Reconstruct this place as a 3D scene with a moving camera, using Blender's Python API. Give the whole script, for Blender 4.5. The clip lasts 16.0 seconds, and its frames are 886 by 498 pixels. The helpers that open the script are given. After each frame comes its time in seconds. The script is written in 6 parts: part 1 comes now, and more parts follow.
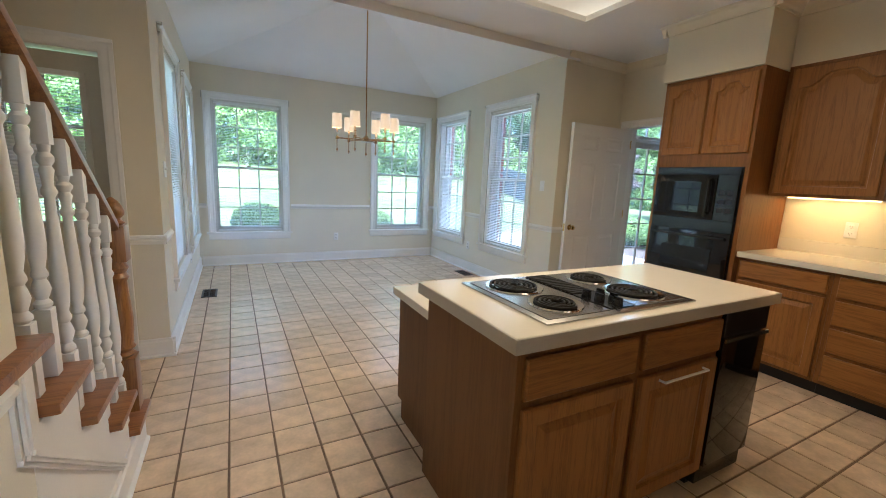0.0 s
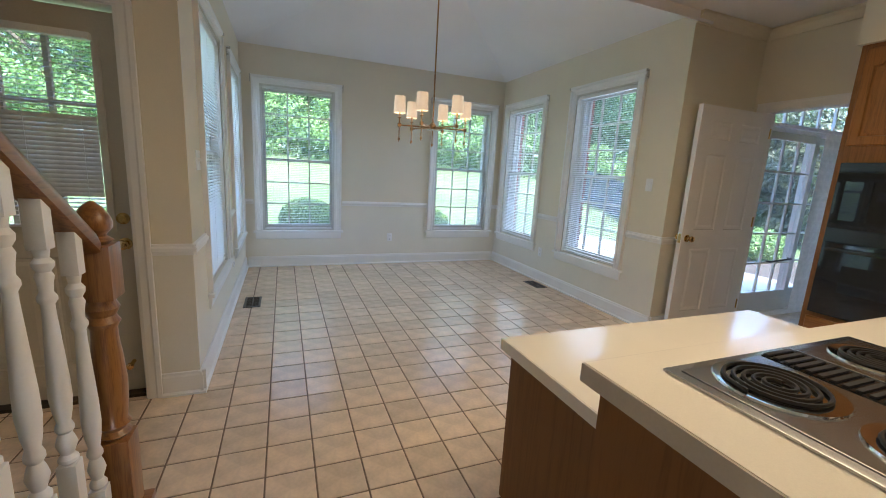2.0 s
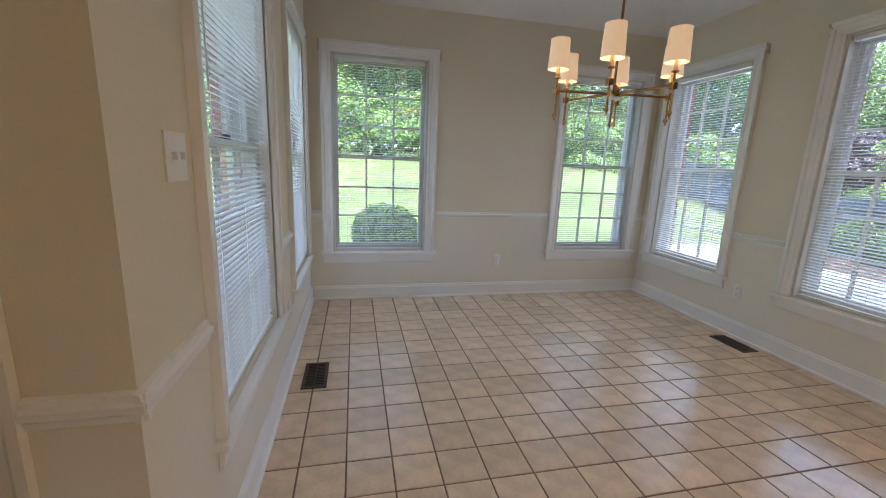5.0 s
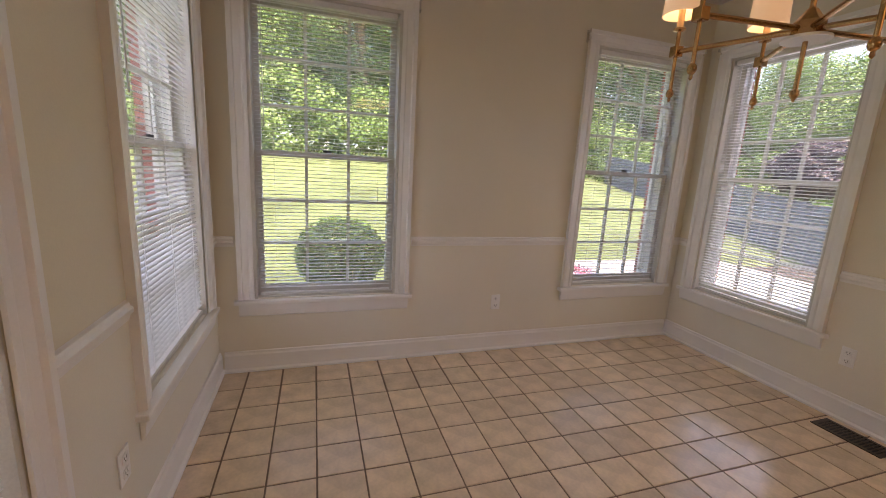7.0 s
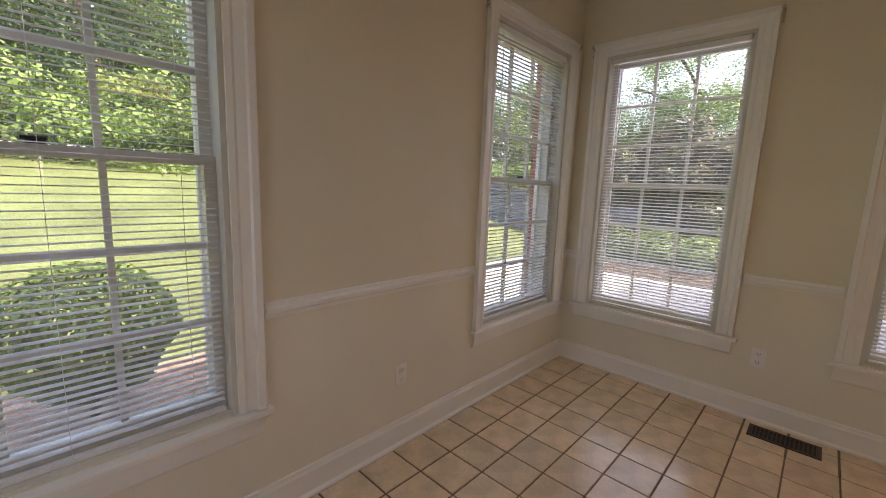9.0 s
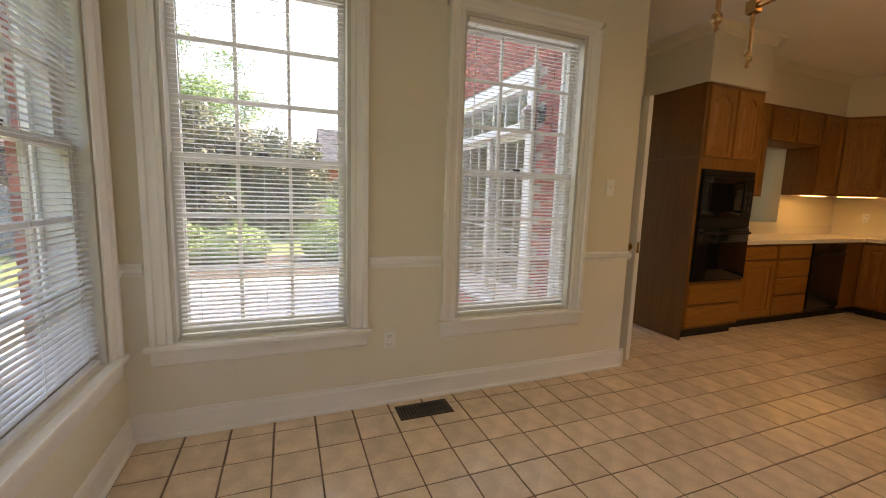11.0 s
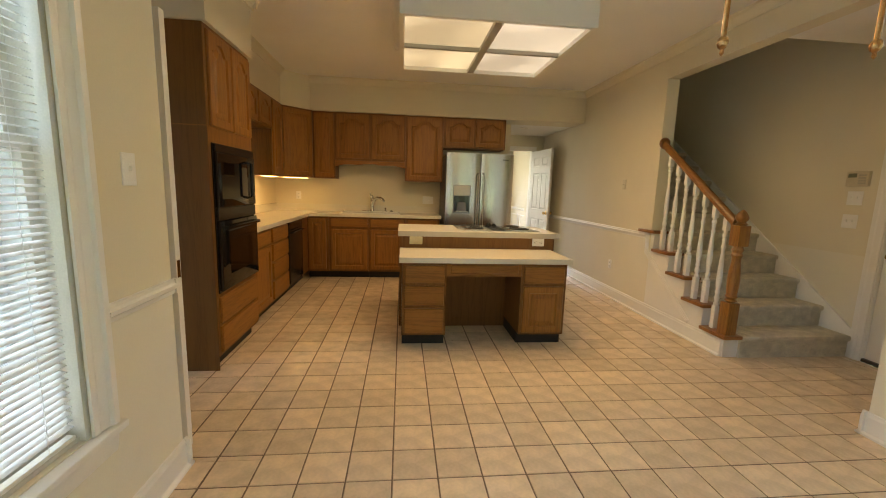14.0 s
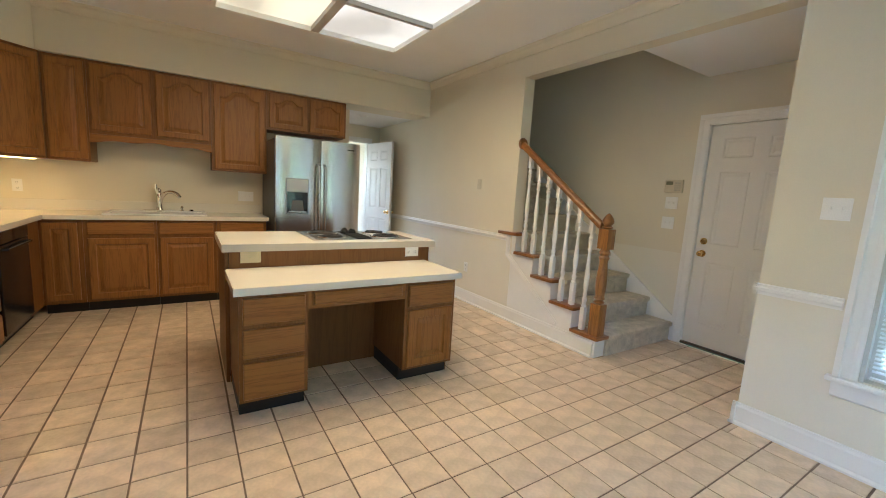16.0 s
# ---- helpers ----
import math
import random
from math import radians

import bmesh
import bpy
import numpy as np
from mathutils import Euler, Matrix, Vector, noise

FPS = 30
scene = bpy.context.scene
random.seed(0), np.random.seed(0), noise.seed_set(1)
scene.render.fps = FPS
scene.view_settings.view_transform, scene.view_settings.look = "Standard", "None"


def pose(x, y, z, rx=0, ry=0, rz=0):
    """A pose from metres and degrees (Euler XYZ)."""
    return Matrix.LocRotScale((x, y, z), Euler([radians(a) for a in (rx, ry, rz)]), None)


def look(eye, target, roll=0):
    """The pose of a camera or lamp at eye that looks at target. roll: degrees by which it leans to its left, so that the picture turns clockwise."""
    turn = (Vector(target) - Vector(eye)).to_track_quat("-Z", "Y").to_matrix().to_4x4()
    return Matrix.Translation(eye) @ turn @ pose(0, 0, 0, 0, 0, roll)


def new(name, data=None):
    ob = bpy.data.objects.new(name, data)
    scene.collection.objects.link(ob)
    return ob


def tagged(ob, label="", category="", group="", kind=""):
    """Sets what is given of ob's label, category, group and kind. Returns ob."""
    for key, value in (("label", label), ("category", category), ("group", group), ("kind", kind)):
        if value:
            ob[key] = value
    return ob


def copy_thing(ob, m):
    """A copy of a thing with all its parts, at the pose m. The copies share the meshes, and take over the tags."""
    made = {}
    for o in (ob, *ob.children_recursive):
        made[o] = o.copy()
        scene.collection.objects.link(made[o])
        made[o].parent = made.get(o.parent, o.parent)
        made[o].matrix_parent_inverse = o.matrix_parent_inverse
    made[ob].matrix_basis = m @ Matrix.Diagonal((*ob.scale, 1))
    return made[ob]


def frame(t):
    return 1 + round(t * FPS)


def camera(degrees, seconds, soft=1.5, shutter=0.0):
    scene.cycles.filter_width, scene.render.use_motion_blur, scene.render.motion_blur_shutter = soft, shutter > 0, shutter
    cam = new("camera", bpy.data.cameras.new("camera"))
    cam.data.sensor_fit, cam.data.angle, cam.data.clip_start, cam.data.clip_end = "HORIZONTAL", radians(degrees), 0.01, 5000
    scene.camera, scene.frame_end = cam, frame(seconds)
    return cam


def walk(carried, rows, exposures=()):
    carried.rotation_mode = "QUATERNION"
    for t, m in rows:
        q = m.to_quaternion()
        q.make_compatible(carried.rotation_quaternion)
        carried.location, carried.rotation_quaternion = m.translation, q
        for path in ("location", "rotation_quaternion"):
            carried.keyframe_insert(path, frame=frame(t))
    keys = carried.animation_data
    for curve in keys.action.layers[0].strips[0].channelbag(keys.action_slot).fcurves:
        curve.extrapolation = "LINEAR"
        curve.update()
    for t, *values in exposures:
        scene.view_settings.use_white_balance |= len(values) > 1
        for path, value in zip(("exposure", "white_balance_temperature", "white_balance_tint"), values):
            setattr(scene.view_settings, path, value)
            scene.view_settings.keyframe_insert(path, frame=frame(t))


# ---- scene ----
cam = camera(95.6, 16.0, soft=1.0)
PATH = [
    (0, (0.194, 0.197, 1.359), (1.113, 1.941, 1.021), 2.6),
    (0.5, (0.216, 0.399, 1.353), (1.283, 2.056, 1.014), 3.0),
    (1, (0.216, 0.618, 1.361), (1.299, 2.264, 1.012), 2.9),
    (1.5, (0.208, 0.8, 1.347), (1.098, 2.555, 0.988), 3.0),
    (2, (0.228, 1.034, 1.353), (0.96, 2.857, 0.98), 3.2),
    (2.5, (0.178, 1.291, 1.333), (0.864, 3.13, 0.946), 3.4),
    (3, (0.127, 1.545, 1.333), (0.782, 3.39, 0.923), 3.4),
    (3.5, (0.158, 1.842, 1.335), (0.713, 3.715, 0.908), 3.2),
    (4, (0.185, 2.111, 1.321), (0.638, 4.011, 0.894), 2.7),
    (4.5, (0.156, 2.42, 1.339), (0.58, 4.331, 0.928), 2.2),
    (7, (0.337, 4.033, 1.36), (0.944, 5.899, 0.972), 3.2),
    (7.5, (0.296, 4.363, 1.348), (1.014, 6.194, 0.984), 3.1),
    (8, (0.269, 4.673, 1.344), (1.124, 6.451, 1.012), 2.8),
    (10.5, (0.883, 5.865, 1.285), (2.854, 5.685, 1.002), 2.1),
    (11, (1.126, 5.984, 1.247), (2.973, 5.261, 0.988), 1.8),
    (11.5, (1.373, 6.04, 1.28), (2.944, 4.839, 0.985), 1.8),
    (12, (1.615, 5.975, 1.301), (2.815, 4.408, 0.98), 1.9),
    (12.5, (1.822, 5.903, 1.28), (2.587, 4.085, 0.949), 2.4),
    (13, (2.068, 5.818, 1.281), (2.415, 3.876, 0.949), 2.6),
    (13.5, (2.253, 5.628, 1.281), (2.282, 3.654, 0.963), 2.2),
    (14, (2.398, 5.424, 1.314), (2.192, 3.457, 1.013), 1.8),
    (14.5, (2.537, 5.178, 1.31), (2.115, 3.247, 1.006), 1.7),
    (15, (2.621, 4.952, 1.3), (1.984, 3.081, 0.994), 2.1),
    (15.5, (2.601, 4.714, 1.308), (1.739, 2.933, 1.018), 2.7),
    (16, (2.6, 4.525, 1.318), (1.53, 2.859, 1.033), 3.4),
]
EXPOSURES = [(0.0, 3.0, 5150, 8), (2.5, 2.66, 5450, 10), (3.5, 2.56, 5720, 13), (4.5, 2.42, 5800, 14), (5.5, 2.35, 6300, 19), (7.0, 2.13, 7700, 31), (7.6, 2.07, 7800, 30), (8.2, 1.79, 7900, 30), (10.5, 2.22, 8000, 18), (11.5, 2.37, 9500, 24),
             (12.3, 2.42, 10900, 17), (13.0, 2.70, 10300, 13), (13.5, 2.86, 8200, 6), (14.5, 3.08, 6850, 6), (15.0, 3.28, 5450, 4), (16.0, 3.38, 5270, 4)]

walk(cam, [(t, look(*r)) for t, *r in PATH], EXPOSURES)

SKY, SUN = 0.34, 3.2
PANEL, TUBE, SHADES, BULBS = 0.075, 2.7, 0.085, 3.0
CEILING_WATTS, NORTH_WATTS, EAST_WATTS, WEST_WATTS = 4.6, 0.22, 0.82, 0.48
# ---- daylight ----
world = bpy.data.worlds.new("sky")
scene.world = world
world.use_nodes = True
wn = world.node_tree.nodes
sky = wn.new("ShaderNodeTexSky")
sky.sky_type, sky.sun_disc = "NISHITA", False
sky.sun_elevation, sky.sun_rotation = radians(60), radians(165)
sky.dust_density, sky.air_density = 2.2, 0.85
world.node_tree.links.new(sky.outputs[0], wn["Background"].inputs[0])
wn["Background"].inputs[1].default_value = SKY
sun = new("sun", bpy.data.lights.new("sun", "SUN"))
sun.data.energy, sun.data.angle, sun.data.color = SUN, radians(1.0), (1.0, 0.95, 0.86)
sun.matrix_world = look((0, 0, 30), (-0.129 * 10, 0.483 * 10, 30 - 8.66))


def area_lamp(name, m, w, h, watts, color):
    """A rectangular lamp that shines along its own -z."""
    data = bpy.data.lights.new(name, "AREA")
    data.shape, data.size, data.size_y = "RECTANGLE", w, h
    data.energy, data.color = watts, color
    ob = new(name, data)
    ob.matrix_world = m
    return ob


# the tubes of the ceiling light box
area_lamp("ceiling_tubes", pose(1.7275, 1.7875, 2.472), 1.33, 1.27, CEILING_WATTS, (1.0, 0.68, 0.36))


# ---- materials ----
def shader(name, color, rough=0.6, metal=0.0, var=0.12, scale=6.0, fine=0.05, fine_scale=160.0, bump=0.05, spec=0.5,
           coat=0.0, rand=0.0, stretch=(1, 1, 1), island=0.0):
    """A surface with blotches at one scale and grain at another, and a fine relief."""
    m = bpy.data.materials.new(name)
    m.use_nodes = True
    n, l = m.node_tree.nodes, m.node_tree.links
    b = n["Principled BSDF"]
    b.inputs["Roughness"].default_value, b.inputs["Metallic"].default_value = rough, metal
    b.inputs["Specular IOR Level"].default_value, b.inputs["Coat Weight"].default_value = spec, coat
    tc, mp = n.new("ShaderNodeTexCoord"), n.new("ShaderNodeMapping")
    mp.inputs["Scale"].default_value = stretch
    l.new(tc.outputs["Object"], mp.inputs["Vector"])
    big, small = n.new("ShaderNodeTexNoise"), n.new("ShaderNodeTexNoise")
    big.inputs["Scale"].default_value, big.inputs["Detail"].default_value = scale, 4
    small.inputs["Scale"].default_value, small.inputs["Detail"].default_value = fine_scale, 3
    l.new(mp.outputs[0], big.inputs["Vector"])
    l.new(mp.outputs[0], small.inputs["Vector"])
    r1 = n.new("ShaderNodeMapRange")
    r1.inputs["To Min"].default_value, r1.inputs["To Max"].default_value = 1 - var, 1 + var
    r1.inputs["From Min"].default_value, r1.inputs["From Max"].default_value = 0.3, 0.7
    l.new(big.outputs["Fac"], r1.inputs["Value"])
    r2 = n.new("ShaderNodeMapRange")
    r2.inputs["To Min"].default_value, r2.inputs["To Max"].default_value = 1 - fine, 1 + fine
    r2.inputs["From Min"].default_value, r2.inputs["From Max"].default_value = 0.3, 0.7
    l.new(small.outputs["Fac"], r2.inputs["Value"])
    mul = n.new("ShaderNodeMath")
    mul.operation = "MULTIPLY"
    l.new(r1.outputs[0], mul.inputs[0])
    l.new(r2.outputs[0], mul.inputs[1])
    last = mul.outputs[0]
    for source, amount in (("rand", rand), ("island", island)):
        if amount:
            src = n.new("ShaderNodeObjectInfo").outputs["Random"] if source == "rand" else n.new("ShaderNodeNewGeometry").outputs["Random Per Island"]
            r3 = n.new("ShaderNodeMapRange")
            r3.inputs["To Min"].default_value, r3.inputs["To Max"].default_value = 1 - amount, 1 + amount
            l.new(src, r3.inputs["Value"])
            m2 = n.new("ShaderNodeMath")
            m2.operation = "MULTIPLY"
            l.new(last, m2.inputs[0])
            l.new(r3.outputs[0], m2.inputs[1])
            last = m2.outputs[0]
    mix = n.new("ShaderNodeVectorMath")
    mix.operation = "SCALE"
    mix.inputs[0].default_value = color
    l.new(last, mix.inputs["Scale"])
    l.new(mix.outputs[0], b.inputs["Base Color"])
    if bump:
        bp = n.new("ShaderNodeBump")
        bp.inputs["Strength"].default_value, bp.inputs["Distance"].default_value = bump, 0.004
        l.new(small.outputs["Fac"], bp.inputs["Height"])
        l.new(bp.outputs[0], b.inputs["Normal"])
    return m


def wood(name, light, dark, axis="Z", rough=0.48, scale=14.0, coat=0.05):
    """Oak: long streaks along one axis, cathedral figure and open pores."""
    m = bpy.data.materials.new(name)
    m.use_nodes = True
    n, l = m.node_tree.nodes, m.node_tree.links
    b = n["Principled BSDF"]
    b.inputs["Roughness"].default_value, b.inputs["Coat Weight"].default_value = rough, coat
    b.inputs["Coat Roughness"].default_value = 0.3
    b.inputs["Specular IOR Level"].default_value = 0.4
    tc = n.new("ShaderNodeTexCoord")
    info = n.new("ShaderNodeObjectInfo")
    sh = n.new("ShaderNodeVectorMath")
    sh.operation = "MULTIPLY_ADD"
    sh.inputs[1].default_value = (7.3, 5.1, 3.7)
    l.new(info.outputs["Random"], sh.inputs[0])
    l.new(tc.outputs["Object"], sh.inputs[2])
    mp = n.new("ShaderNodeMapping")
    k = {"X": (0.06, 1, 1), "Y": (1, 0.06, 1), "Z": (1, 1, 0.06)}[axis]
    mp.inputs["Scale"].default_value = k
    l.new(sh.outputs[0], mp.inputs["Vector"])
    fig = n.new("ShaderNodeTexNoise")
    fig.inputs["Scale"].default_value, fig.inputs["Detail"].default_value, fig.inputs["Distortion"].default_value = scale, 3, 0.6
    l.new(mp.outputs[0], fig.inputs["Vector"])
    rings = n.new("ShaderNodeMath")
    rings.operation = "PINGPONG"
    rings.inputs[1].default_value = 0.5
    times = n.new("ShaderNodeMath")
    times.operation = "MULTIPLY"
    times.inputs[1].default_value = 7.0
    l.new(fig.outputs["Fac"], times.inputs[0])
    l.new(times.outputs[0], rings.inputs[0])
    pores = n.new("ShaderNodeTexNoise")
    pores.inputs["Scale"].default_value, pores.inputs["Detail"].default_value = scale * 22, 2
    l.new(mp.outputs[0], pores.inputs["Vector"])
    add = n.new("ShaderNodeMath")
    add.operation = "MULTIPLY_ADD"
    add.inputs[1].default_value = 0.9
    l.new(rings.outputs[0], add.inputs[0])
    l.new(pores.outputs["Fac"], add.inputs[2])
    ramp = n.new("ShaderNodeValToRGB")
    ramp.color_ramp.elements[0].position, ramp.color_ramp.elements[0].color = 0.40, (*dark, 1)
    ramp.color_ramp.elements[1].position, ramp.color_ramp.elements[1].color = 0.82, (*light, 1)
    l.new(add.outputs[0], ramp.inputs[0])
    tone = n.new("ShaderNodeMapRange")
    tone.inputs["To Min"].default_value, tone.inputs["To Max"].default_value = 0.92, 1.08
    l.new(info.outputs["Random"], tone.inputs["Value"])
    sc = n.new("ShaderNodeVectorMath")
    sc.operation = "SCALE"
    l.new(ramp.outputs[0], sc.inputs[0])
    l.new(tone.outputs[0], sc.inputs["Scale"])
    l.new(sc.outputs[0], b.inputs["Base Color"])
    bp = n.new("ShaderNodeBump")
    bp.inputs["Strength"].default_value, bp.inputs["Distance"].default_value = 0.08, 0.002
    l.new(add.outputs[0], bp.inputs["Height"])
    l.new(bp.outputs[0], b.inputs["Normal"])
    return m


def glowing(name, color, strength, base=(0.8, 0.8, 0.8), uneven=0.0):
    m = bpy.data.materials.new(name)
    m.use_nodes = True
    b = m.node_tree.nodes["Principled BSDF"]
    b.inputs["Base Color"].default_value = (*base, 1)
    b.inputs["Emission Color"].default_value = (*color, 1)
    b.inputs["Emission Strength"].default_value = strength
    b.inputs["Roughness"].default_value = 0.4
    if uneven:
        n, l = m.node_tree.nodes, m.node_tree.links
        tc, blob, span = n.new("ShaderNodeTexCoord"), n.new("ShaderNodeTexNoise"), n.new("ShaderNodeMapRange")
        blob.inputs["Scale"].default_value, blob.inputs["Detail"].default_value = 2.6, 0
        span.inputs["From Min"].default_value, span.inputs["From Max"].default_value = 0.3, 0.7
        span.inputs["To Min"].default_value, span.inputs["To Max"].default_value = strength * (1 - uneven), strength * (1 + uneven)
        l.new(tc.outputs["Object"], blob.inputs["Vector"])
        l.new(blob.outputs["Fac"], span.inputs["Value"])
        l.new(span.outputs[0], b.inputs["Emission Strength"])
    return m


def leaf_shader(name, color, var=0.35, trans=0.25):
    m = shader(name, color, rough=0.55, var=min(0.25, var), scale=1.2, fine=0.1, fine_scale=20, bump=0, island=var)
    n, l = m.node_tree.nodes, m.node_tree.links
    b = n["Principled BSDF"]
    t = n.new("ShaderNodeBsdfTranslucent")
    l.new(b.inputs["Base Color"].links[0].from_socket, t.inputs["Color"])
    mx = n.new("ShaderNodeMixShader")
    mx.inputs[0].default_value = trans
    l.new(b.outputs[0], mx.inputs[1])
    l.new(t.outputs[0], mx.inputs[2])
    l.new(mx.outputs[0], n["Material Output"].inputs["Surface"])
    return m


def glass(name):
    """Thin window glass: a clear sheet with the gloss of glass and a pale veil mixed in for glare."""
    m = bpy.data.materials.new(name)
    m.use_nodes = True
    n, l = m.node_tree.nodes, m.node_tree.links
    n.remove(n["Principled BSDF"])
    tr, gl, lw, mx = (n.new("ShaderNodeBsdfTransparent"), n.new("ShaderNodeBsdfGlossy"), n.new("ShaderNodeLayerWeight"), n.new("ShaderNodeMixShader"))
    tr.inputs[0].default_value = (0.96, 0.98, 0.97, 1)
    gl.inputs["Roughness"].default_value = 0.02
    lw.inputs["Blend"].default_value = 0.5
    pw, ma = n.new("ShaderNodeMath"), n.new("ShaderNodeMath")
    pw.operation, ma.operation = "POWER", "MULTIPLY_ADD"
    pw.inputs[1].default_value, ma.inputs[1].default_value, ma.inputs[2].default_value = 5.0, 0.8, 0.04
    l.new(lw.outputs["Facing"], pw.inputs[0])
    l.new(pw.outputs[0], ma.inputs[0])
    l.new(ma.outputs[0], mx.inputs[0])
    l.new(tr.outputs[0], mx.inputs[1])
    l.new(gl.outputs[0], mx.inputs[2])
    # glare over the view is mixed into the glass as a pale translucent layer
    haze, veil = n.new("ShaderNodeMixShader"), n.new("ShaderNodeBsdfTranslucent")
    veil.inputs[0].default_value = (0.9, 0.95, 1.0, 1)
    haze.inputs[0].default_value = 0.02
    l.new(mx.outputs[0], haze.inputs[1])
    l.new(veil.outputs[0], haze.inputs[2])
    l.new(haze.outputs[0], n["Material Output"].inputs["Surface"])
    return m


PAINT = shader("wall_paint", (0.77, 0.71, 0.565), rough=0.75, var=0.03, scale=1.5, fine=0.02, fine_scale=220, bump=0.12, spec=0.3)
b, n, l = PAINT.node_tree.nodes["Principled BSDF"], PAINT.node_tree.nodes, PAINT.node_tree.links
upper = b.inputs["Base Color"].links[0].from_socket
where, below, dado = n.new("ShaderNodeSeparateXYZ"), n.new("ShaderNodeMath"), n.new("ShaderNodeMix")
l.new(n["Texture Coordinate"].outputs["Object"], where.inputs[0])
below.operation, below.inputs[1].default_value = "LESS_THAN", 0.862
l.new(where.outputs["Z"], below.inputs[0])
dado.data_type, dado.blend_type = "RGBA", "MULTIPLY"
dado.inputs[7].default_value = (1.05, 1.08, 1.15, 1)
l.new(below.outputs[0], dado.inputs[0])
l.new(upper, dado.inputs[6])
l.new(dado.outputs[2], b.inputs["Base Color"])
CEIL = shader("ceiling_paint", (0.86, 0.85, 0.83), rough=0.9, var=0.03, scale=1.2, fine=0.02, fine_scale=180, bump=0.1, spec=0.2)
TRIM = shader("white_gloss_trim", (0.87, 0.855, 0.815), rough=0.36, var=0.03, scale=3, fine=0.015, bump=0.02)
# white sashes greyed: the backlight they stand in is put into the paint
SASH = shader("window_sash_paint", (0.66, 0.64, 0.58), rough=0.4, var=0.04, scale=8, bump=0.02)
SLAT = leaf_shader("blind_vinyl", (0.84, 0.84, 0.82), var=0.02, trans=0.22)
SLATX = shader("blind_vinyl_rail", (0.80, 0.80, 0.77), rough=0.45, var=0.03, scale=5, bump=0)
DOORP = shader("door_paint", (0.81, 0.79, 0.75), rough=0.45, var=0.03, scale=2, fine=0.02, fine_scale=90, bump=0.03)
OAK = wood("oak_stile", (0.310, 0.132, 0.026), (0.215, 0.088, 0.016), "Z")
OAKX = wood("oak_rail_x", (0.310, 0.132, 0.026), (0.215, 0.088, 0.016), "X")
# darker oak: shadow between the doors is put into the face frame's colour
OAKSHADE = wood("oak_frame_shaded", (0.225, 0.094, 0.018), (0.160, 0.064, 0.011), "Z")
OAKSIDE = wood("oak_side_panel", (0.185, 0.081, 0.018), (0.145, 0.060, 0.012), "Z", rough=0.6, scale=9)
RAILWOOD = wood("stained_rail_oak", (0.29, 0.125, 0.034), (0.165, 0.064, 0.016), "Y", rough=0.3, coat=0.4)
NEWELWOOD = wood("stained_newel_oak", (0.33, 0.15, 0.037), (0.20, 0.082, 0.018), "Z", rough=0.3, coat=0.4)
TREADWOOD = wood("stained_tread_oak", (0.31, 0.125, 0.032), (0.18, 0.066, 0.016), "X", rough=0.3, coat=0.4)
LAMINATE = shader("cream_laminate", (0.80, 0.755, 0.65), rough=0.16, var=0.02, scale=4, fine=0.025, fine_scale=300, bump=0.015)
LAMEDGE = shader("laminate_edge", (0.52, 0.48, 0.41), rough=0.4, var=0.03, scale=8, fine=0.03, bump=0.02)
TILE = shader("ceramic_tile", (0.77, 0.61, 0.435), rough=0.17, var=0.14, scale=9, fine=0.05, fine_scale=60, bump=0.02, rand=0.09, spec=0.5)
TILEREST = shader("ceramic_tile_rest", (0.77, 0.61, 0.435), rough=0.17, var=0.14, scale=9, fine=0.05, fine_scale=60, bump=0.02, island=0.09)
GROUT = shader("brown_grout", (0.20, 0.135, 0.09), rough=0.9, var=0.2, scale=12, fine=0.15, fine_scale=300, bump=0.3)
BLACKGLASS = shader("black_oven_glass", (0.008, 0.008, 0.009), rough=0.06, var=0.05, bump=0)
BLACK = shader("black_enamel", (0.012, 0.012, 0.013), rough=0.22, var=0.1, bump=0.01)
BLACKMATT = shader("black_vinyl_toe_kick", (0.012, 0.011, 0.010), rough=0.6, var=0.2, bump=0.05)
STEEL = shader("brushed_steel", (0.58, 0.57, 0.56), rough=0.22, metal=1, var=0.03, scale=3, fine=0.06, fine_scale=60, bump=0.02, stretch=(0.05, 1, 30))
COOKSTEEL = shader("cooktop_steel", (0.50, 0.50, 0.50), rough=0.24, metal=1, var=0.06, scale=12, fine=0.04, bump=0.01)
CHROME = shader("chrome", (0.75, 0.74, 0.72), rough=0.1, metal=1, var=0.02, bump=0)
DARKSTEEL = shader("dark_coil", (0.03, 0.028, 0.026), rough=0.5, metal=0.6, var=0.2, bump=0.05)
BRASS = shader("antique_brass", (0.44, 0.265, 0.12), rough=0.25, metal=1, var=0.12, scale=25, fine=0.06, bump=0.01)
KNOBBRASS = shader("polished_brass", (0.68, 0.48, 0.20), rough=0.16, metal=1, var=0.06, scale=20, bump=0)
PLATE = shader("white_plate_plastic", (0.88, 0.87, 0.84), rough=0.35, var=0.02, bump=0)
IVORY = shader("ivory_plate_plastic", (0.72, 0.60, 0.36), rough=0.4, var=0.03, bump=0)
SLOT = shader("dark_slot", (0.02, 0.02, 0.02), rough=0.7, var=0.1, bump=0)
VENT = shader("bronze_vent", (0.07, 0.055, 0.04), rough=0.45, metal=0.5, var=0.2, scale=30, bump=0.05)
CARPET = shader("sage_carpet", (0.64, 0.585, 0.465), rough=1.0, var=0.16, scale=14, fine=0.3, fine_scale=420, bump=0.9, spec=0.1)
SLATD = leaf_shader("door_blind_vinyl", (0.70, 0.68, 0.62), var=0.02, trans=0.08)
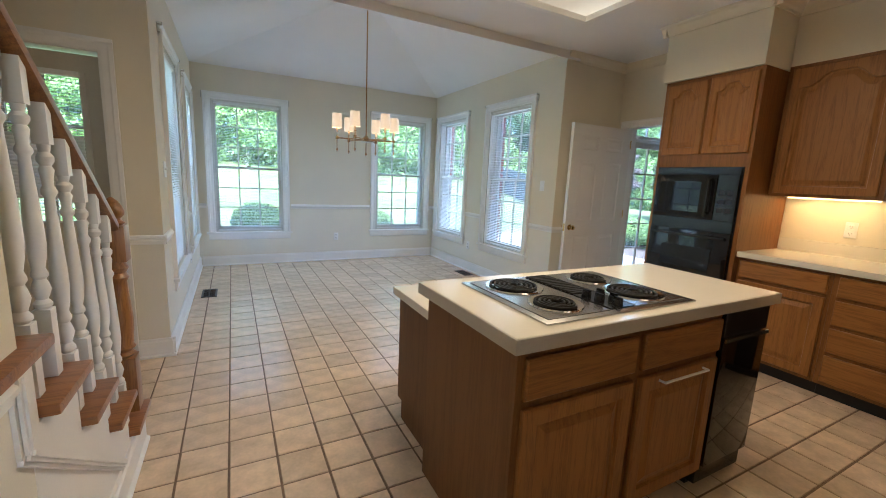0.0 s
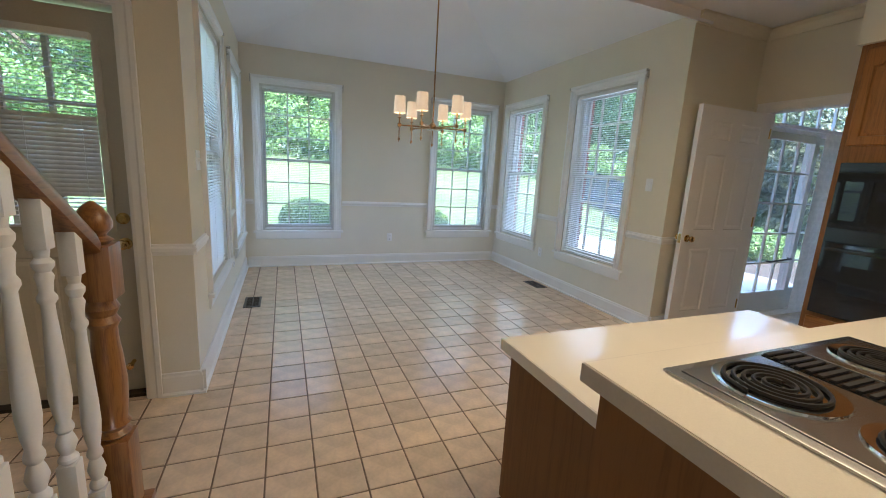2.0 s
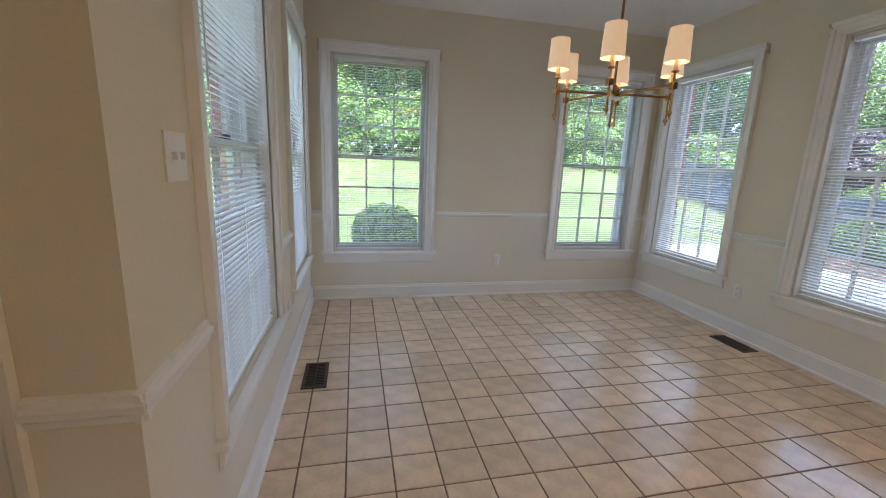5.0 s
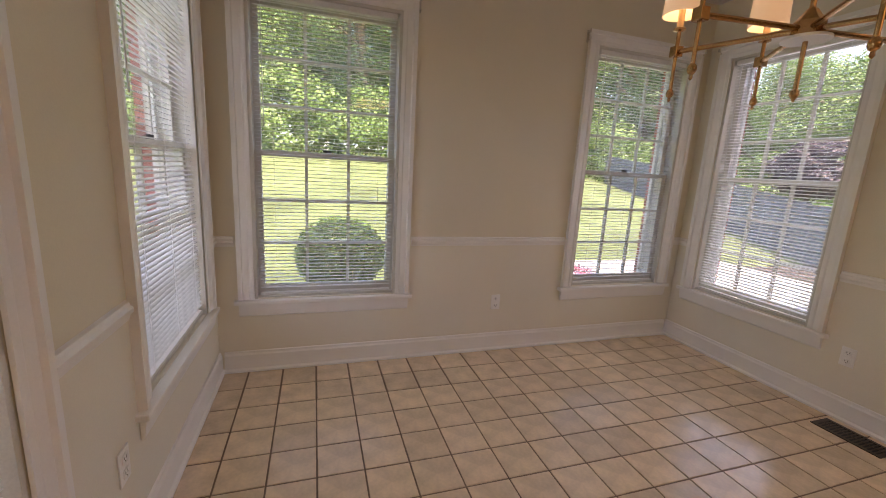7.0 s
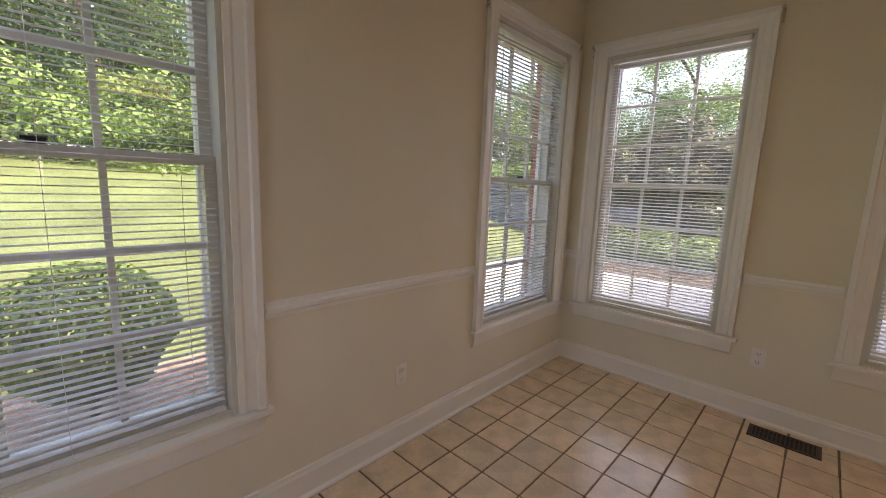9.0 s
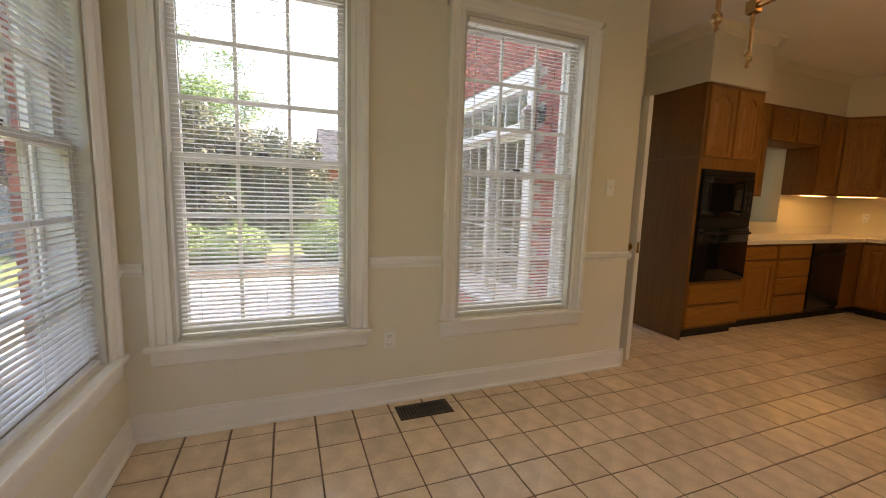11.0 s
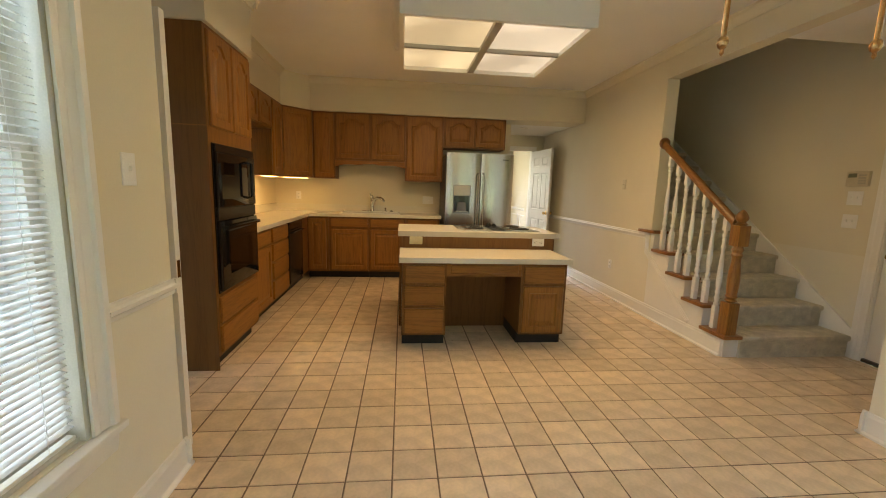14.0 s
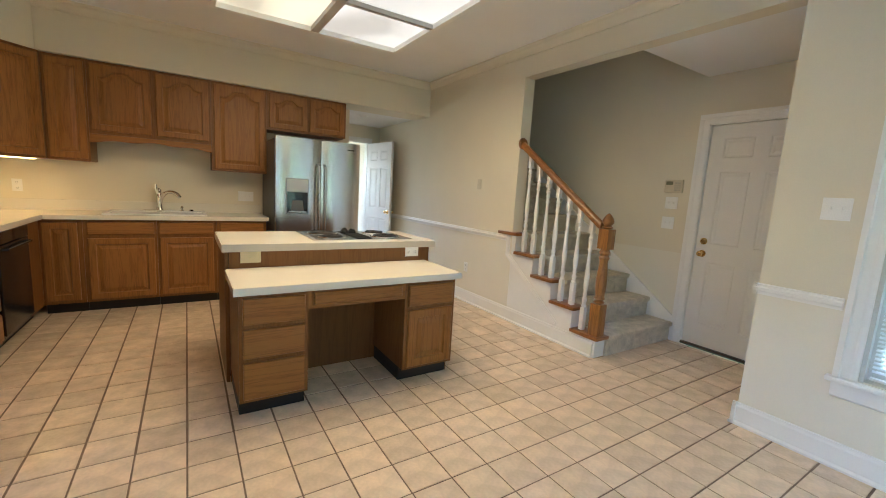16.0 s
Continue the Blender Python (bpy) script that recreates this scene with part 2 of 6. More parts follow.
# white door, toned down: the shade on its inner face is in this colour
BACKDOOR = shader("shaded_door_paint", (0.60, 0.55, 0.44), rough=0.5, var=0.06, scale=3, fine=0.03, fine_scale=90, bump=0.04)
GLASS = glass("window_glass")


# ---- building helpers ----
def box(bm, x0, y0, z0, x1, y1, z1, bevel=0.0):
    """A box in bm, its edges rounded by bevel."""
    vs = [bm.verts.new((x, y, z)) for x in (x0, x1) for y in (y0, y1) for z in (z0, z1)]
    faces = [bm.faces.new([vs[i] for i in q]) for q in ((0, 1, 3, 2), (4, 6, 7, 5), (0, 4, 5, 1), (2, 3, 7, 6), (0, 2, 6, 4), (1, 5, 7, 3))]
    if bevel:
        edges = {e for f in faces for e in f.edges}
        bmesh.ops.bevel(bm, geom=list(edges), offset=bevel, segments=2, affect="EDGES", profile=0.6)
    return bm


def boxed(*dims, bevel=0.0):
    return box(bmesh.new(), *dims, bevel=bevel)


def prism(bm, pts, lo, hi, axis="Y"):
    """A flat outline, given as pairs, drawn out along an axis from lo to hi."""
    put = {"X": lambda a, b, c: (c, a, b), "Y": lambda a, b, c: (a, c, b), "Z": lambda a, b, c: (a, b, c)}[axis]
    low = [bm.verts.new(put(a, b, lo)) for a, b in pts]
    high = [bm.verts.new(put(a, b, hi)) for a, b in pts]
    bm.faces.new(low[::-1])
    bm.faces.new(high)
    for i in range(len(pts)):
        j = (i + 1) % len(pts)
        bm.faces.new((low[i], low[j], high[j], high[i]))
    return bm


def lathe(bm, profile, seg=20, center=(0, 0, 0), axis="Z"):
    """A turned shape: (radius, height) pairs round an axis."""
    rings = []
    for r, h in profile:
        ring = []
        for i in range(seg):
            a = 2 * math.pi * i / seg
            p = (r * math.cos(a), r * math.sin(a), h)
            if axis == "Y":
                p = (p[0], p[2], p[1])
            elif axis == "X":
                p = (p[2], p[0], p[1])
            ring.append(bm.verts.new(Vector(p) + Vector(center)))
        rings.append(ring)
    for a, b in zip(rings, rings[1:]):
        for i in range(seg):
            j = (i + 1) % seg
            bm.faces.new((a[i], a[j], b[j], b[i]))
    bm.faces.new(rings[0][::-1])
    bm.faces.new(rings[-1])
    return bm


def tube(bm, path, r, seg=10):
    """A round bar along a line of points."""
    rings = []
    pts = [Vector(p) for p in path]
    for i, p in enumerate(pts):
        d = (pts[min(i + 1, len(pts) - 1)] - pts[max(i - 1, 0)]).normalized()
        side = d.orthogonal().normalized() if abs(d.z) > 0.95 else d.cross(Vector((0, 0, 1))).normalized()
        up = side.cross(d)
        rings.append([bm.verts.new(p + r * (math.cos(2 * math.pi * k / seg) * side + math.sin(2 * math.pi * k / seg) * up)) for k in range(seg)])
    for a, b in zip(rings, rings[1:]):
        for i in range(seg):
            j = (i + 1) % seg
            bm.faces.new((a[i], a[j], b[j], b[i]))
    bm.faces.new(rings[0][::-1])
    bm.faces.new(rings[-1])
    return bm


def mesh_of(name, bm, material, smooth=False):
    bmesh.ops.recalc_face_normals(bm, faces=bm.faces[:])
    me = bpy.data.meshes.new(name)
    bm.to_mesh(me)
    bm.free()
    me.materials.append(material)
    if smooth:
        for p in me.polygons:
            p.use_smooth = True
        me.set_sharp_from_angle(angle=radians(35))
    return me


def part(name, bm, material, parent=None, label="", smooth=False):
    """One mesh object, under a thing or a part if that is given."""
    ob = new(name, mesh_of(name, bm, material, smooth))
    ob.parent = parent
    return tagged(ob, label)


def thing(name, m, label, category, group=""):
    ob = new(name)
    ob.matrix_world = m
    return tagged(ob, label, category, group)


def setting(name, bm, material, label, category, smooth=False):
    return tagged(part(name, bm, material, None, "", smooth), label, category, "", "structure")


def wall_boxes(bm, axis, at0, at1, u0, u1, z0, z1, holes=()):
    """A wall along x (axis "X") or y (axis "Y") with holes (u0, u1, z0, z1) right through it."""
    us = sorted({u0, u1, *[min(max(h[i], u0), u1) for h in holes for i in (0, 1)]})
    for a, b in zip(us, us[1:]):
        cut = sorted([h for h in holes if h[0] <= a + 1e-6 and h[1] >= b - 1e-6], key=lambda h: h[2])
        z = z0
        for h in [*cut, (0, 0, z1, z1)]:
            if h[2] > z + 1e-6:
                if axis == "X":
                    box(bm, a, at0, z, b, at1, h[2])
                else:
                    box(bm, at0, a, z, at1, b, h[2])
            z = h[3]
    return bm


# ---- the shell ----
NY, EX, WX, SY = 6.715, 3.380, -0.248, 3.60      # faces of the dining room
KW, KE, KS, CZ = -0.255, 4.29, -0.87, 2.75        # faces of the kitchen and its ceiling
STX = -1.40                                      # outer stair wall
SPRING, RISE = 2.735, 0.35                       # vault
WZ0, WZ1 = 0.487, 2.305                          # window openings
WIN_N = [(-0.03, 0.868), (2.312, 3.19)]
WIN_E = [(4.137, 5.012), (5.655, 6.517)]
WIN_W = [(4.05, 4.99), (5.615, 6.49)]

hole = lambda spans: [(a, b, WZ0, WZ1) for a, b in spans]
setting("wall_north", wall_boxes(bmesh.new(), "X", NY, NY + 0.16, WX - 0.16, EX + 0.16, -0.1, 2.80, hole(WIN_N)), PAINT, "cream painted dining wall with two windows", "wall")
setting("wall_east_dining", wall_boxes(bmesh.new(), "Y", EX, EX + 0.16, 3.63, NY, -0.1, 2.80, hole(WIN_E)), PAINT, "cream painted dining wall with two windows", "wall")
setting("wall_west_dining", wall_boxes(bmesh.new(), "Y", WX - 0.16, WX, 3.57, NY, -0.1, 2.80, hole(WIN_W)), PAINT, "cream painted dining wall with two windows", "wall")
setting("wall_north_kitchen", wall_boxes(bmesh.new(), "X", 3.63, 3.73, EX + 0.16, 8.2, -0.1, 3.0, [(4.55, 6.35, 0.0, 2.36)]), PAINT, "cream painted wall with a sliding glass door", "wall")
setting("wall_east_kitchen", wall_boxes(bmesh.new(), "Y", KE, KE + 0.13, KS, 3.63, -0.1, 3.0, [(2.68, 3.53, -0.1, 2.06), (0.30, 1.22, 1.06, 1.95)]), PAINT, "cream painted kitchen wall with a doorway", "wall")
setting("wall_south_kitchen", wall_boxes(bmesh.new(), "X", KS - 0.13, KS, 0.87, KE + 0.13, -0.1, 3.0), PAINT, "cream painted wall behind the sink", "wall")
setting("wall_passage_east", wall_boxes(bmesh.new(), "Y", 0.74, 0.87, -2.15, KS, -0.1, 2.33), PAINT, "cream painted passage wall beside the refrigerator", "wall")
setting("wall_passage_end", wall_boxes(bmesh.new(), "X", -2.28, -2.15, -0.40, 2.2, -0.1, 2.6, [(-0.03, 0.735, -0.1, 2.06)]), PAINT, "cream painted wall with an open doorway", "wall")
kw = wall_boxes(bmesh.new(), "Y", KW - 0.13, KW, -2.15, 1.40, -0.1, 3.0)
setting("wall_west_kitchen", kw, PAINT, "cream painted kitchen wall beside the stairs", "wall")
setting("wall_header", boxed(KW - 0.13, 1.40, 2.475, KW, 3.57, 3.0), PAINT, "painted header over the stair opening", "wall")
col = wall_boxes(bmesh.new(), "X", 3.57, 3.79, -1.40, WX - 0.16, -0.1, 2.6, [(-1.327, -0.517, -0.1, 2.05)])
setting("wall_nook_north", col, PAINT, "cream painted wall with a glazed back door", "wall")
setting("wall_stair", wall_boxes(bmesh.new(), "Y", STX - 0.14, STX, -3.2, 3.79, -0.1, 5.2, [(2.63, 3.44, -0.1, 2.05)]), PAINT, "beige painted outer wall of the staircase", "wall")
setting("wall_stair_upper", wall_boxes(wall_boxes(bmesh.new(), "Y", KW - 0.13, KW - 0.01, -3.2, 2.55, 3.0, 5.2), "Y", KW - 0.13, KW - 0.01, -3.2, -2.15, -0.1, 3.0), PAINT, "painted upper stairwell wall", "wall")
# unseen opening with a warm lamp, both added to brighten the stairwell
setting("wall_stair_end", wall_boxes(bmesh.new(), "X", -3.34, -3.2, STX, KW - 0.13, -0.1, 5.2, [(-1.3, -0.5, 3.4, 4.8)]), PAINT, "painted end wall of the stairwell with an added opening", "wall")
area_lamp("stair_window_daylight", pose(-0.9, -3.27, 4.1, 90), 0.7, 1.3, 0.5, (1.0, 0.84, 0.62))
setting("wall_stair_head", boxed(STX, 2.55, 2.60, KW - 0.13, 2.69, 5.2), PAINT, "painted wall over the stair foot", "wall")
setting("ceiling_stair", boxed(STX - 0.14, -3.34, 5.2, KW, 2.69, 5.3), CEIL, "white stairwell ceiling", "ceiling")
setting("ceiling_nook", boxed(STX, 2.55, 2.475, KW - 0.13, 3.57, 2.60), CEIL, "flat white ceiling before the back door", "ceiling")
setting("ceiling_kitchen", boxed(KW, KS, CZ, KE, SY, CZ + 0.1), CEIL, "flat white kitchen ceiling", "ceiling")
setting("ceiling_passage", boxed(KW, -2.15, 2.33, 0.74, -0.868, 2.43), CEIL, "low white passage ceiling", "ceiling")

# vaulted ceiling with four slopes to a point over the chandelier
vb = bmesh.new()
APEX = (1.59, 4.92, SPRING + RISE * 1.805)
rim = [(WX - 0.16, SY, SPRING - 0.05), (EX + 0.16, SY, SPRING - 0.05), (EX + 0.16, NY + 0.16, SPRING - 0.05), (WX - 0.16, NY + 0.16, SPRING - 0.05)]
for lift in (0.0, 0.12):
    ring = [vb.verts.new((x, y, z + lift)) for x, y, z in rim]
    top = vb.verts.new((APEX[0], APEX[1], APEX[2] + lift))
    for i in range(4):
        vb.faces.new((ring[i], ring[(i + 1) % 4], top))
setting("ceiling_vault", vb, CEIL, "white vaulted dining ceiling with four slopes", "ceiling")
setting("ceiling_edge", boxed(KW, SY, SPRING - 0.06, EX + 0.16, SY + 0.02, CZ + 0.1), CEIL, "painted edge between kitchen and vaulted ceiling", "ceiling")

# soffits over the cabinets
sf = bmesh.new()
prism(sf, [(KW, KS), (KE, KS), (KE, 1.87), (3.975, 1.87), (3.975, -0.15), (3.67, -0.46), (KW, -0.46)], 2.315, CZ, "Z")
setting("soffit", sf, PAINT, "cream painted soffit over the wall cabinets", "wall")
setting("soffit_oven", boxed(3.615, 1.872, 2.285, KE, 2.65, CZ), PAINT, "cream painted soffit over the oven cabinet", "wall")

# adjoining rooms
setting("wall_family_south", boxed(KE + 0.13, -2.3, -0.1, 8.2, -2.16, 3.0), PAINT, "plain cream wall of the family room", "wall")
setting("wall_family_east", boxed(8.2, -2.3, -0.1, 8.34, 3.73, 3.0), PAINT, "plain cream wall of the family room", "wall")
setting("ceiling_family", boxed(KE, -2.3, CZ + 0.002, 8.34, 3.73, CZ + 0.1), CEIL, "white family room ceiling", "ceiling")
# the opening here and its lamp are out of view, added to light the hall
setting("wall_hall_south", wall_boxes(bmesh.new(), "X", -5.0, -4.86, -0.55, 2.34, -0.1, 2.6, [(0.7, 1.9, 0.8, 2.1)]), PAINT, "cream wall of the next room with an added opening", "wall")
area_lamp("hall_window_daylight", pose(1.3, -4.93, 1.45, 90), 1.1, 1.2, 3.0, (0.92, 0.96, 1.0))
setting("wall_hall_east", boxed(2.2, -4.86, -0.1, 2.34, -2.28, 2.6), PAINT, "cream wall of the next room", "wall")
setting("wall_hall_west", boxed(-0.55, -4.86, -0.1, -0.41, -2.28, 2.6), PAINT, "cream wall of the next room with wainscot", "wall")
setting("ceiling_hall", boxed(-0.41, -4.86, 2.5, 2.2, -2.28, 2.6), CEIL, "white ceiling of the next room", "ceiling")
WOODFLOOR = wood("hall_oak_floor", (0.24, 0.12, 0.05), (0.13, 0.06, 0.025), "Y")
setting("floor_hall", boxed(-0.55, -5.0, -0.1, 2.34, -2.15, -0.002), WOODFLOOR, "dark oak floor of the next room", "floor")
setting("floor_family", boxed(KE + 0.13, -2.3, -0.1, 8.34, 3.73, 0.004), CARPET, "beige carpet of the family room", "floor")

# floor bed under the tiles
fl = bmesh.new()
box(fl, KW, -2.15, -0.1, KE + 0.13, 3.60, -0.004)
box(fl, STX, 2.5, -0.1, KW, 3.60, -0.004)
box(fl, WX, 3.60, -0.1, EX, NY, -0.004)
floor = setting("floor", fl, GROUT, "beige square ceramic tile floor with dark grout", "floor")


# ---- trim ----
def moulding(name, runs, profile, label, material=TRIM):
    """Straight mouldings: runs of (axis, face, out, u0, u1, z); profile of (out, up) pairs."""
    bm = bmesh.new()
    for axis, face, out, u0, u1, z in runs:
        pts = [(face + out * a, z + b) for a, b in profile]
        if out * (1 if axis == "X" else -1) < 0:
            pts = pts[::-1]
        prism(bm, pts, u0, u1, "X" if axis == "X" else "Y")
    return setting(name, bm, material, label, "trim")


BASE = [(0, 0), (0.030, 0), (0.030, 0.012), (0.016, 0.022), (0.016, 0.112), (0.011, 0.122), (0.009, 0.135), (0, 0.138)]
RAIL = [(0, -0.034), (0.010, -0.034), (0.012, -0.018), (0.022, -0.010), (0.024, 0.006), (0.014, 0.014), (0.012, 0.026), (0, 0.03)]
CROWN = [(0, -0.085), (0.012, -0.085), (0.018, -0.070), (0.030, -0.055), (0.045, -0.030), (0.062, -0.018), (0.066, 0), (0, 0)]
moulding("baseboard", [("X", NY, -1, WX + 0.03, EX - 0.03, 0), ("Y", EX, -1, 3.602, NY, 0), ("Y", WX, 1, 3.545, NY, 0),
                       ("X", 3.57, -1, -0.437, WX + 0.03, 0), ("X", 3.63, -1, EX - 0.03, KE, 0), ("Y", KW, 1, -2.15, 2.50, 0),
                       ("X", -2.15, 1, KW, -0.09, 0), ("Y", 0.74, -1, -2.15, KS, 0)], BASE, "white painted baseboard with quarter round")
RZ = 0.862
gap = 0.105
moulding("chair_rail", [("X", NY, -1, WX, WIN_N[0][0] - gap, RZ), ("X", NY, -1, WIN_N[0][1] + gap, WIN_N[1][0] - gap, RZ), ("X", NY, -1, WIN_N[1][1] + gap, EX, RZ),
                        ("Y", EX, -1, 3.61, WIN_E[0][0] - gap, RZ), ("Y", EX, -1, WIN_E[0][1] + gap, WIN_E[1][0] - gap, RZ), ("Y", EX, -1, WIN_E[1][1] + gap, NY, RZ),
                        ("Y", WX, 1, 3.55, WIN_W[0][0] - gap, RZ), ("Y", WX, 1, WIN_W[0][1] + gap, WIN_W[1][0] - gap, RZ), ("Y", WX, 1, WIN_W[1][1] + gap, NY, RZ),
                        ("X", 3.57, -1, -0.437, WX + 0.02, RZ), ("X", 3.63, -1, EX - 0.02, KE, RZ), ("Y", KW, 1, -2.15, 1.325, RZ + 0.01)], RAIL, "white painted chair rail moulding")
moulding("chair_rail_hall", [("X", -4.86, 1, -0.41, 0.68, 0.87), ("Y", -0.41, 1, -4.83, -2.30, 0.87)], RAIL, "white chair rail in the next room")
moulding("baseboard_hall", [("X", -4.86, 1, -0.38, 2.2, 0), ("Y", -0.41, 1, -4.86, -2.30, 0)], BASE, "white baseboard in the next room")
wp = bmesh.new()
for u0, u1 in ((-0.30, 0.12), (0.22, 0.62)):
    wall_boxes(wp, "X", -4.859, -4.845, u0, u1, 0.22, 0.74, [(u0 + 0.025, u1 - 0.025, 0.245, 0.715)])
for u0, u1 in ((-4.7, -4.1), (-3.95, -3.35), (-3.2, -2.6)):
    wall_boxes(wp, "Y", -0.409, -0.395, u0, u1, 0.22, 0.74, [(u0 + 0.025, u1 - 0.025, 0.245, 0.715)])
setting("wainscot_moulding", wp, TRIM, "white wainscot panel mouldings in the next room", "trim")
moulding("crown_moulding", [("X", -0.46, 1, KW, 3.67, CZ), ("Y", 3.975, -1, -0.15, 1.87, CZ), ("Y", 3.615, -1, 1.82, 2.70, CZ), ("X", 2.65, 1, 3.565, KE, CZ), ("X", 1.872, -1, 3.565, 3.975, CZ),
                            ("X", 3.63, -1, EX + 0.0, KE, CZ), ("Y", KE, -1, 2.65, 3.63, CZ), ("Y", KW, 1, -0.46, 3.57, CZ)], CROWN, "cream painted crown moulding", PAINT)


# ---- windows ----
def casing(parent, w, z0, z1, sill=True, width=0.092):
    """Moulded casing round an opening of width w, in the wall's face y = 0, the room at -y."""
    prof = [(0.0, -0.004), (0.0, -0.014), (0.020, -0.016), (0.030, -0.012), (0.062, -0.018), (0.068, -0.030), (width, -0.030), (width, -0.0)]
    for s, name in ((-1, "side_casing"), (1, "side_casing")):
        bm = bmesh.new()
        prism(bm, [(s * (w / 2 + a), b) for a, b in prof], z0, z1 + width * 0.5, "Z")
        part(name, bm, TRIM, parent)
    bm = bmesh.new()
    prism(bm, [(b, z1 + a) for a, b in prof], -w / 2 - width, w / 2 + width, "X")
    part("head_casing", bm, TRIM, parent)
    if sill:
        bm = boxed(-w / 2 - width - 0.025, -0.042, z0 - 0.030, w / 2 + width + 0.025, 0.02, z0 - 0.004, bevel=0.006)
        part("window_sill", bm, TRIM, parent)
        bm = bmesh.new()
        prism(bm, [(-0.002, z0 - 0.115), (-0.014, z0 - 0.105), (-0.020, z0 - 0.07), (-0.024, z0 - 0.031), (-0.002, z0 - 0.031)], -w / 2 - width, w / 2 + width, "X")
        part("apron", bm, TRIM, parent)


def sash(parent, w, z0, z1, y, rail_bottom, rail_top):
    """A sash with nine panes between muntins."""
    bm = bmesh.new()
    st = 0.038
    box(bm, -w / 2, y, z0, -w / 2 + st, y + 0.034, z1)
    box(bm, w / 2 - st, y, z0, w / 2, y + 0.034, z1)
    box(bm, -w / 2 + st, y, z0, w / 2 - st, y + 0.034, z0 + rail_bottom)
    box(bm, -w / 2 + st, y, z1 - rail_top, w / 2 - st, y + 0.034, z1)
    s = part("sash", bm, SASH, parent)
    iw, ih = w - 2 * st, z1 - z0 - rail_bottom - rail_top
    for i in (1, 2):
        x = -w / 2 + st + iw * i / 3
        part("muntin", boxed(x - 0.009, y + 0.006, z0 + rail_bottom, x + 0.009, y + 0.028, z1 - rail_top), SASH, s)
        z = z0 + rail_bottom + ih * i / 3
        part("muntin", boxed(-w / 2 + st, y + 0.008, z - 0.009, w / 2 - st, y + 0.026, z + 0.009), SASH, s)
    p = part("pane", boxed(-w / 2 + st, y + 0.016, z0 + rail_bottom, w / 2 - st, y + 0.019, z1 - rail_top), GLASS, s)
    p.visible_shadow = False


def window(name, m, w, z0, z1):
    ob = tagged(new(name), "white double-hung window with nine panes per sash", "window", "dining windows", "structure")
    ob.matrix_world = m
    casing(ob, w, z0, z1)
    bm = bmesh.new()
    for x0, x1 in ((-w / 2, -w / 2 + 0.018), (w / 2 - 0.018, w / 2)):
        box(bm, x0, 0.0, z0, x1, 0.165, z1)
    box(bm, -w / 2 + 0.018, 0.0, z1 - 0.018, w / 2 - 0.018, 0.165, z1)
    box(bm, -w / 2 + 0.018, 0.02, z0 - 0.004, w / 2 - 0.018, 0.175, z0 + 0.016)
    part("window_frame", bm, SASH, ob)
    part("brick_mould", wall_boxes(bmesh.new(), "X", 0.167, 0.192, -w / 2, w / 2, z0, z1, [(-w / 2 + 0.045, w / 2 - 0.045, z0 + 0.03, z1 - 0.045)]), TRIM, ob)
    mid = z0 + 0.5 * (z1 - z0)
    sash(ob, w - 0.036, z0 + 0.016, mid + 0.02, 0.054, 0.06, 0.03)
    sash(ob, w - 0.036, mid - 0.012, z1 - 0.018, 0.091, 0.03, 0.05)
    bm = lathe(bmesh.new(), [(0.020, 0), (0.020, 0.012), (0.008, 0.014), (0.008, 0.02)], 12, (0, 0.074, mid + 0.02))
    box(bm, -0.03, 0.059, mid + 0.030, 0.022, 0.073, mid + 0.040, bevel=0.003)
    part("sash_lock", bm, SLOT, ob, "small black sash lock", True)
    return ob


def blind(m, w, z0, z1, tilt, label, y=0.028, pitch=0.0222, vinyl=SLAT):
    """A lowered slat blind in an opening."""
    ob = thing("window_blind", m, label, "blind", "slat blinds")
    part("head_rail", boxed(-w / 2 + 0.022, y - 0.022, z1 - 0.052, w / 2 - 0.022, y + 0.02, z1 - 0.020, bevel=0.003), SLATX, ob)
    bm = bmesh.new()
    half, n = 0.0125, 4
    rows = []
    for side in (0.0, 0.0007):
        row = []
        for i in range(n + 1):
            u = -1 + 2 * i / n
            row.append((u * half, 0.0022 * (1 - u * u) + side))
        rows.append(row)
    outline = rows[0] + rows[1][::-1]
    c, s = math.cos(radians(tilt)), math.sin(radians(tilt))
    prism(bm, [(a * c - b * s, a * s + b * c) for a, b in outline], -w / 2 + 0.026, w / 2 - 0.026, "X")
    me = mesh_of("slat", bm, vinyl)
    count = int((z1 - z0 - 0.09) / pitch)
    for i in range(count):
        slat = new("slat", me)
        slat.parent = ob
        slat.location = (0, y, z1 - 0.066 - i * pitch)
        slat.rotation_euler = (radians(random.uniform(-1.5, 1.5)), 0, 0)
    part("bottom_rail", boxed(-w / 2 + 0.024, y - 0.013, z0 + 0.008, w / 2 - 0.024, y + 0.013, z0 + 0.022, bevel=0.003), SLATX, ob)
    for x in (-w * 0.36, 0.0, w * 0.36):
        part("ladder_cord", tube(bmesh.new(), [(x, y - 0.013, z0 + 0.02), (x, y - 0.013, z1 - 0.05)], 0.0009, 5), SLAT, ob)
    part("tilt_wand", tube(bmesh.new(), [(-w / 2 + 0.07, y - 0.024, z1 - 0.05), (-w / 2 + 0.072, y - 0.026, z1 - 0.75)], 0.003, 6), SLAT, ob)
    return ob


